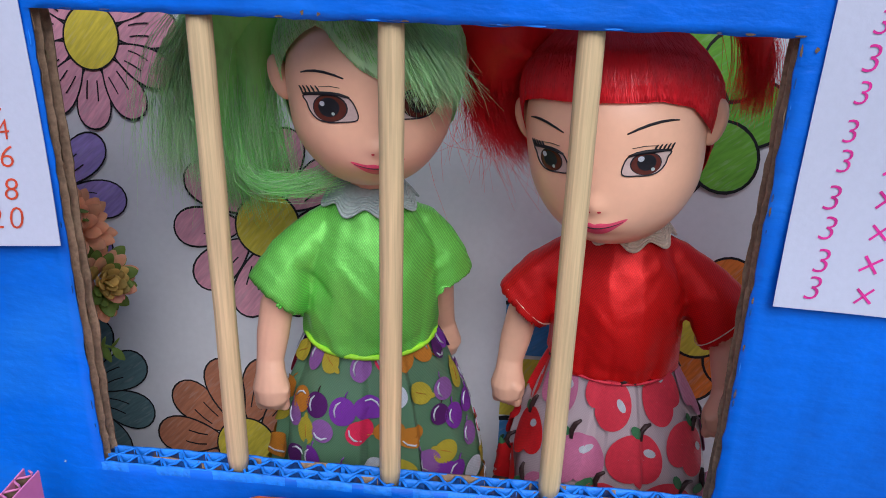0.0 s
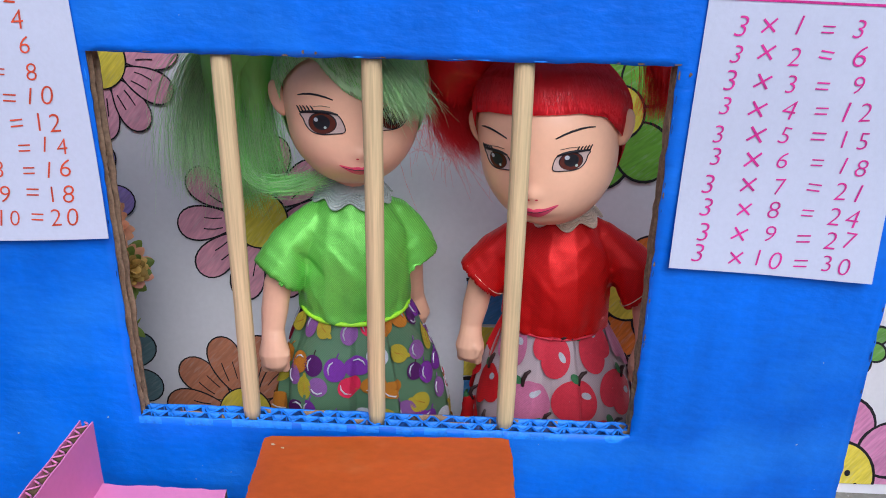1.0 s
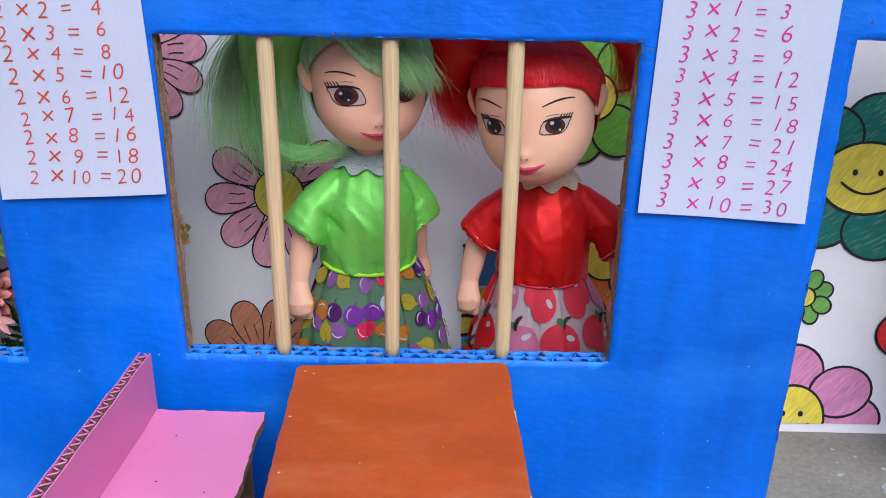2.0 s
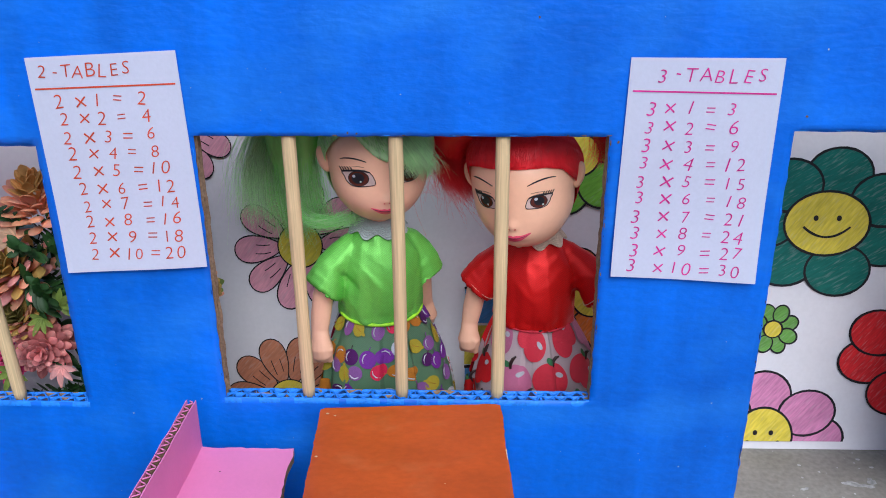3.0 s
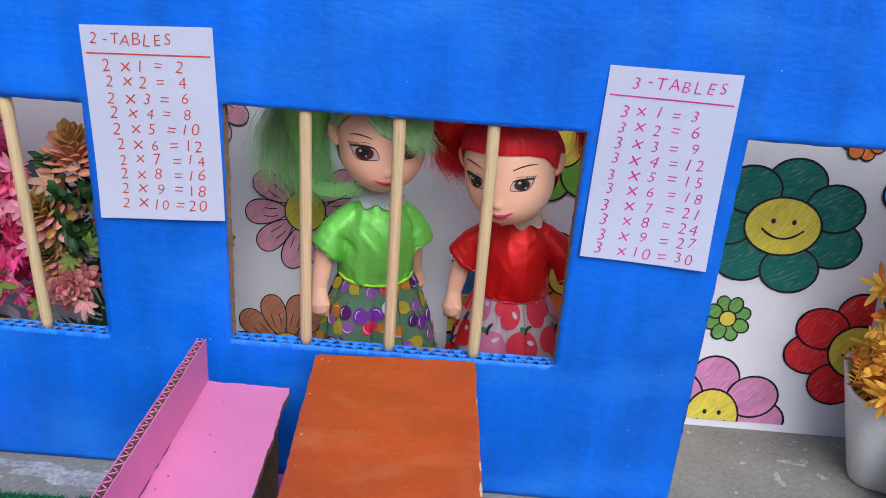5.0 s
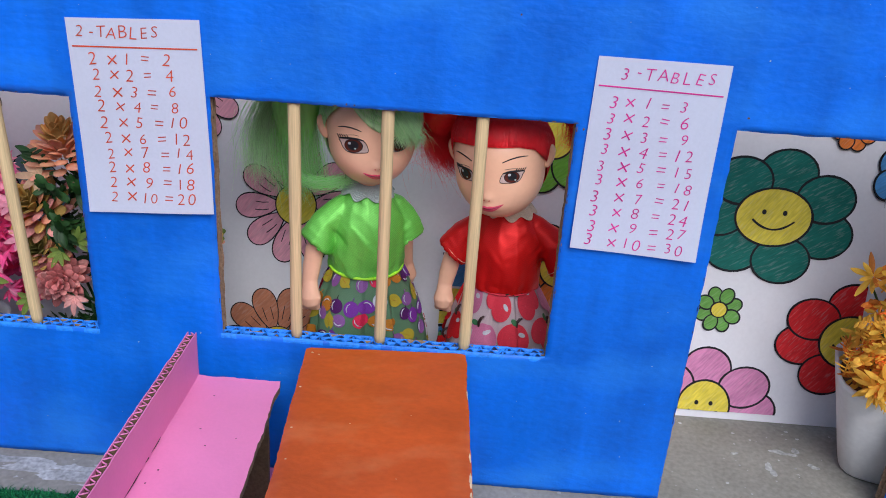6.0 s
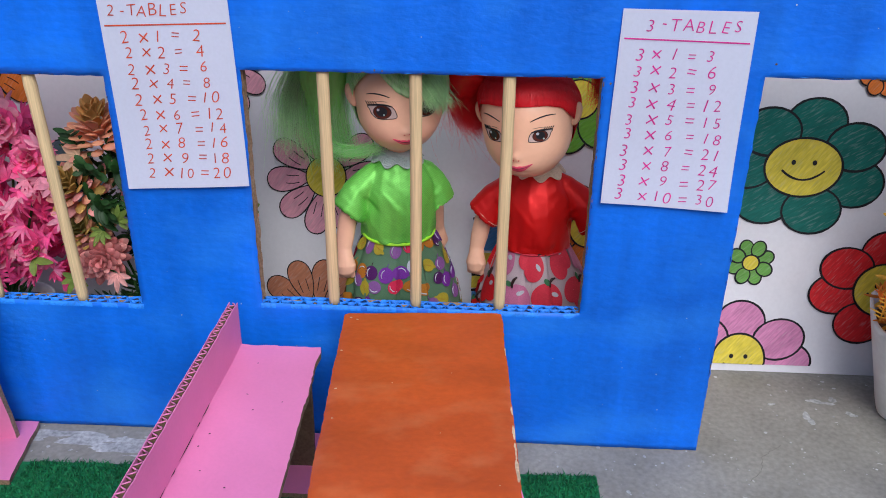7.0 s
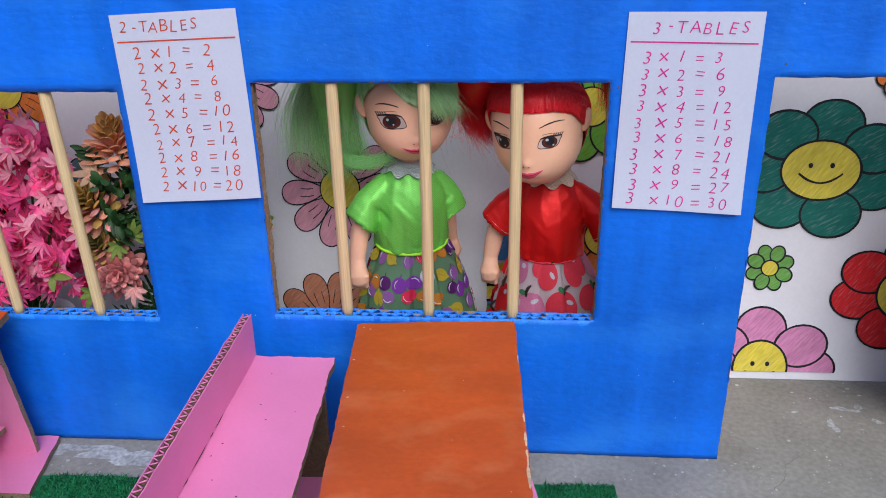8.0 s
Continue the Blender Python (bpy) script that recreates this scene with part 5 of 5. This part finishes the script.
def build_pink_bunch():
    rnd = random.Random(21)
    t = thing("flower_bunch", (-0.335, 0.066, 0), "bunch of hot pink artificial blossoms in a small white pot", "flowers")
    pot(t, -0.335, 0.066, 0.026, 0.034, 0.075, 2.0)

    def inside(low=0.088, high=0.256):
        x, z = rnd.uniform(-0.408, -0.270), rnd.uniform(low, high)
        return x, (z - 0.05 if x > -0.284 and z > 0.235 else z)
    for k in range(64):
        x, z = inside()
        c = (x, 0.056 + rnd.uniform(-0.020, 0.030), z)
        rosette(t, c, (rnd.uniform(-0.5, 0.6), -1, rnd.uniform(-0.2, 0.9)), rnd.uniform(0.011, 0.016), 34, (PETAL_HOT, PETAL_HOT, PETAL_DEEP), 100 + k, slim=0.72, open_from=5, open_to=95)
        if k % 4 == 0:
            stem(t, (-0.335 + rnd.uniform(-0.012, 0.012), 0.066, 0.068), (c[0], c[1] + 0.006, c[2] - 0.004))
    # ruffled heads with paler rims
    for k, (x, z) in enumerate(((-0.288, 0.239), (-0.273, 0.212), (-0.312, 0.153), (-0.286, 0.137), (-0.316, 0.132), (-0.335, 0.205), (-0.312, 0.228), (-0.352, 0.165), (-0.372, 0.222), (-0.362, 0.128), (-0.390, 0.180))):
        c = (x, 0.036 + rnd.uniform(-0.004, 0.006), z)
        f = (rnd.uniform(-0.3, 0.3), -1, rnd.uniform(0.2, 0.7))
        rosette(t, c, f, 0.0155, 46, (PETAL_HOT, PETAL_PALE, PETAL_HOT), 150 + k, "ruffled_blossom", 0.85, 4, 92)
        stem(t, (-0.335, 0.066, 0.068), (c[0], c[1] + 0.008, c[2] - 0.004))
    for k in range(240):
        x, z = inside(0.100, 0.252)
        c = (x, 0.040 + rnd.uniform(-0.016, 0.030), z)
        lobed_leaf(t, c, (rnd.uniform(-1, 1), rnd.uniform(-0.5, 0.1), rnd.uniform(-0.9, 0.9)), (rnd.uniform(-0.6, 0.6), -1, rnd.uniform(0, 0.9)), rnd.uniform(0.012, 0.020), (PETAL_HOT, PETAL_DEEP, PETAL_HOT, PETAL_PALE)[k % 4], 6, 0.19, "pink_leaf")
    for k in range(14):
        x, z = inside(0.125, 0.225)
        s = Shape()
        p = Vector((x, 0.045 + rnd.uniform(-0.008, 0.012), z))
        d = Vector((rnd.uniform(-0.016, 0.016), -0.003, rnd.uniform(0.008, 0.022)))
        s.tube([p, p + 0.5 * d + Vector((0.003, -0.002, 0.002)), p + d], 0.0007, PETAL_DEEP, 5)
        part("stalk", s, t)
    lobed_leaf(t, (-0.284, 0.030, 0.132), (0.95, -0.3, 0.05), (0.1, -1, 0.5), 0.018, LEAF_LIME, 3, 0.34)


def build_peach_plant():
    rnd = random.Random(33)
    t = thing("flower_plant", (-0.215, 0.066, 0), "artificial plant with peach cone-shaped heads and dark green leaves", "flowers")
    pot(t, -0.215, 0.066, 0.026, 0.034, 0.070, 2.0)
    heads = (((-0.226, 0.052, 0.228), (0.05, -0.35, 1.0), 0.0205, PETAL_AMBER_PALE, (PETAL_PEACH,)),
             ((-0.245, 0.044, 0.185), (-0.15, -0.75, 0.75), 0.0205, PETAL_OLIVE, (PETAL_PEACH, PETAL_BLUSH, PETAL_OLIVE)),
             ((-0.245, 0.042, 0.150), (-0.1, -0.7, 0.8), 0.0150, PETAL_MOSS, (PETAL_OLIVE, PETAL_PEACH)),
             ((-0.232, 0.036, 0.134), (0.35, -1.0, 0.25), 0.0165, PETAL_ROSE, (PETAL_BLUSH, PETAL_ROSE)),
             ((-0.206, 0.056, 0.176), (0.2, -1, 0.2), 0.0120, PETAL_ROSE, (PETAL_ROSE,)),
             ((-0.136, 0.074, 0.160), (0.7, -0.6, 0.3), 0.0150, PETAL_OLIVE, (PETAL_PEACH, LEAF_LIME)),
             ((-0.148, 0.078, 0.184), (0.4, -0.7, 0.5), 0.0150, PETAL_PEACH, (PETAL_PEACH,)))
    for k, (c, f, r, m, o) in enumerate(heads):
        cone_head(t, c, f, 1.18 * r, 8, m, o, 60 + k)
        stem(t, (-0.215, 0.066, 0.064), (c[0], c[1] + 0.008, c[2] - 0.008))
    for c, d, f, size, m in (((-0.217, 0.024, 0.1255), (-0.05, -0.3, -1.0), (0, -1, 0.25), 0.015, PETAL_BLUSH), ((-0.252, 0.030, 0.168), (-1.0, -0.2, -0.35), (0, -1, 0.4), 0.015, PETAL_PALE), ((-0.258, 0.034, 0.192), (-1.0, -0.2, -0.1), (0, -1, 0.4), 0.015, PETAL_PALE),
                             ((-0.236, 0.036, 0.214), (-1.0, -0.2, 0.0), (0, -1, 0.6), 0.019, PETAL_CREAM), ((-0.262, 0.034, 0.222), (-0.2, -0.3, 0.8), (0, -1, 0.5), 0.014, PETAL_PALE), ((-0.250, 0.024, 0.1215), (-0.45, -0.3, -0.9), (0, -1, 0.3), 0.016, LEAF_LIME),
                             ((-0.226, 0.030, 0.158), (-0.4, -0.4, -0.7), (0, -1, 0.4), 0.013, LEAF_LIME), ((-0.212, 0.030, 0.168), (0.7, -0.3, 0.7), (0, -1, 0.4), 0.015, LEAF_LIME), ((-0.205, 0.036, 0.140), (0.8, -0.2, 0.1), (0, -1, 0.5), 0.016, LEAF_LIME), ((-0.203, 0.040, 0.150), (0.9, -0.2, 0.3), (0, -1, 0.5), 0.016, PETAL_ROSE)):
        lobed_leaf(t, c, d, f, size, m, 5, 0.30)
    for k in range(84):
        c = (rnd.uniform(-0.240, -0.170), rnd.uniform(0.040, 0.090), rnd.uniform(0.075, 0.212))
        sprig(t, c, (rnd.uniform(-0.5, 0.7), rnd.uniform(-0.7, 0.2), rnd.uniform(-0.2, 1.0)), 0.030, LEAF, 500 + k, 7, 0.014)
    for k, (c, d) in enumerate((((-0.150, 0.072, 0.178), (0.5, -0.1, 0.8)), ((-0.150, 0.070, 0.132), (1.0, -0.2, -0.1)), ((-0.158, 0.072, 0.146), (0.9, -0.1, 0.4)))):
        sprig(t, c, d, 0.022, LEAF_LIME, 700 + k, 5, 0.012)
        stem(t, (-0.215, 0.066, 0.064), c)


def build_vase():
    rnd = random.Random(44)
    t = thing("flower_vase", (0.424, 0.062, 0), "white tapered ceramic pot with orange and yellow artificial flowers", "flowers")
    pot(t, 0.424, 0.062, 0.027, 0.048, 0.088, 4.0)
    rosette(t, (0.3800, 0.020, 0.1020), (-0.35, -1.0, 0.25), 0.019, 16, (PETAL_AMBER,), 5, slim=0.24, open_from=45, open_to=100)
    rosette(t, (0.3805, 0.017, 0.1025), (-0.35, -1.0, 0.25), 0.009, 9, (PETAL_FLAME,), 6, slim=0.3, open_from=10, open_to=60)
    for k in range(34):
        c = (rnd.uniform(0.370, 0.47), rnd.uniform(0.014, 0.070), rnd.uniform(0.095, 0.195))
        rosette(t, c, (rnd.uniform(-0.8, 0.4), -1, rnd.uniform(-0.1, 0.9)), rnd.uniform(0.014, 0.020), 14, (PETAL_AMBER, PETAL_AMBER, PETAL_FLAME), 800 + k, slim=0.26, open_from=25, open_to=98)
        stem(t, (0.424, 0.062, 0.078), (c[0], c[1] + 0.005, c[2] - 0.004), 0.0009)
    for k in range(22):
        a = rnd.uniform(0, 6.28)
        r = rnd.uniform(0.2, 1.0) ** 0.5 * 0.043
        c = (0.424 + r * math.cos(a), 0.062 + r * math.sin(a), rnd.uniform(0.086, 0.100))
        rosette(t, c, (math.cos(a) * 0.5, math.sin(a) * 0.5 - 0.5, 0.8), rnd.uniform(0.013, 0.018), 14, (PETAL_AMBER, PETAL_FLAME), 1200 + k, slim=0.26, open_from=20, open_to=98)
    for k in range(70):
        c = (rnd.uniform(0.366, 0.47), rnd.uniform(0.020, 0.080), rnd.uniform(0.092, 0.18))
        sprig(t, c, (rnd.uniform(-1, 0.5), rnd.uniform(-0.7, 0.1), rnd.uniform(-0.2, 1)), 0.024, PETAL_FLAME if k % 2 else PETAL_AMBER, 900 + k, 7, 0.008, "fern_spray")


def build_wear(panel, bench):
    rnd = random.Random(77)
    s = Shape()

    def fleck(x, y, z, r, up):
        k = 7
        pts = []
        for i in range(k):
            w = 2 * math.pi * i / k
            q = r * rnd.uniform(0.5, 1.3)
            pts.append((x + q * math.cos(w), y, z + q * math.sin(w)) if not up else (x + q * 1.3 * math.cos(w), y + q * math.sin(w), z))
        return pts
    for k in range(170):
        x, z = rnd.uniform(-0.4, 0.39), rnd.uniform(0.01, 0.40)
        if any(a - 0.003 < x < b + 0.003 and c - 0.003 < z < d + 0.003 for a, b, c, d in HOLES):
            continue
        s.add(fleck(x, wall_bulge(x, z) - 0.0005, z, 0.0002 + 0.0005 * rnd.random() ** 4, False), [tuple(range(7))[::-1]], GLINT if k % 4 else BLUE_EDGE)
    rim = []
    for x0, x1, z0, z1 in HOLES:
        for k in range(34):
            u = rnd.random()
            rim.append(rnd.choice(((lerp(x0, x1, u), z1 + 0.0006), (x0 - 0.0007, lerp(max(z0, 0.01), z1, u)), (x1 + 0.0007, lerp(max(z0, 0.01), z1, u)))))
    for k, (x, z) in enumerate(rim):
        long, thin = rnd.uniform(0.0008, 0.0034), rnd.uniform(0.00015, 0.0004)
        flat_rim = any(abs(z - h[3] - 0.0006) < 1e-6 for h in HOLES)
        pts = []
        for i in range(8):
            w = 2 * math.pi * i / 8
            a, b = (long, thin) if flat_rim else (thin, long)
            pts.append((x + a * rnd.uniform(0.6, 1.2) * math.cos(w), wall_bulge(x, z) - 0.0004, z + b * rnd.uniform(0.6, 1.2) * math.sin(w)))
        s.add(pts, [tuple(range(8))[::-1]], (BOARD_DARK, BLUE_DARK, BLUE_DARK, BLUE_EDGE)[k % 4])
    for x, z in ((-0.0135, 0.2905), (-0.0085, 0.2902), (0.090, 0.352), (0.236, 0.300), (-0.196, 0.255), (-0.194, 0.225), (0.136, 0.2855)):
        s.add(fleck(x, wall_bulge(x, z) - 0.0004, z, rnd.uniform(0.0006, 0.0011), False), [tuple(range(7))[::-1]], BOARD_DARK)
    tagged(part("paint_nibs", s, panel, "tiny pale nibs and chips in the paint", smooth=False), kind="stuff")
    s = Shape()
    for y, u in ((-0.020, 0.05), (-0.022, 0.09), (-0.060, 0.03), (-0.100, 0.04), (-0.128, 0.05), (-0.095, 0.35), (-0.140, 0.62), (-0.085, 0.68), (-0.180, 0.9)):
        v = (-0.0135 - y) / 0.2365
        x = lerp(lerp(-0.0372, -0.0260, v), lerp(0.0742, 0.0850, v), u)
        z = 0.1202 + 0.0045 * u - 0.010 * v + 0.0012 * noise.noise(Vector((u * 2, v * 4, 1))) + 0.0003
        s.add(fleck(x, y, z, rnd.uniform(0.0004, 0.0011) if u < 0.1 or u > 0.95 else 0.0004, True), [tuple(range(7))], CHIP)
    for y, long, wide in ((-0.138, 0.012, 0.0011), (-0.153, 0.013, 0.0010), (-0.168, 0.018, 0.0014), (-0.120, 0.008, 0.0007), (-0.060, 0.010, 0.0005), (-0.200, 0.012, 0.0010)):
        v = (-0.0135 - y) / 0.2365
        pts = []
        for i in range(14):
            w = 2 * math.pi * i / 14
            q = rnd.uniform(0.4, 1.3)
            yy = y + 0.5 * long * math.cos(w)
            vv = (-0.0135 - yy) / 0.2365
            edge = lerp(0.0742, 0.0850, vv)
            u = 1.0
            z = 0.1202 + 0.0045 * u - 0.010 * vv + 0.0012 * noise.noise(Vector((u * 2, vv * 4, 1))) - 0.0006
            z -= 0.22 * max(0, -yy - 0.184)
            pts.append((edge - 0.0002 - wide * 0.6 + wide * q * math.sin(w), yy, z))
        s.add(pts, [tuple(range(14))[::-1]], CHIP)
    tagged(part("bare_chips", s, bench, "pale chips where the paint is gone", smooth=False), kind="stuff")
    s = Shape()
    for k in range(9):
        s.add(fleck(rnd.uniform(-0.106, -0.058), rnd.uniform(-0.2, -0.034), 0.0990, rnd.uniform(0.0003, 0.0007), True), [tuple(range(7))], P_STEM)
    tagged(part("dark_specks", s, bench, "small dark specks on the seat", smooth=False), kind="stuff")


build_floor()
build_rear_wall()
build_parapets()
build_poster()
build_notes()
panel = build_panel()
build_windows()
bench = build_bench()
build_wear(panel, bench)
copy_thing(bench, Matrix.Translation((-0.371, -0.1, 0.0012)))
build_turf()
build_stains()
build_dolls()
build_pink_bunch()
build_peach_plant()
build_vase()
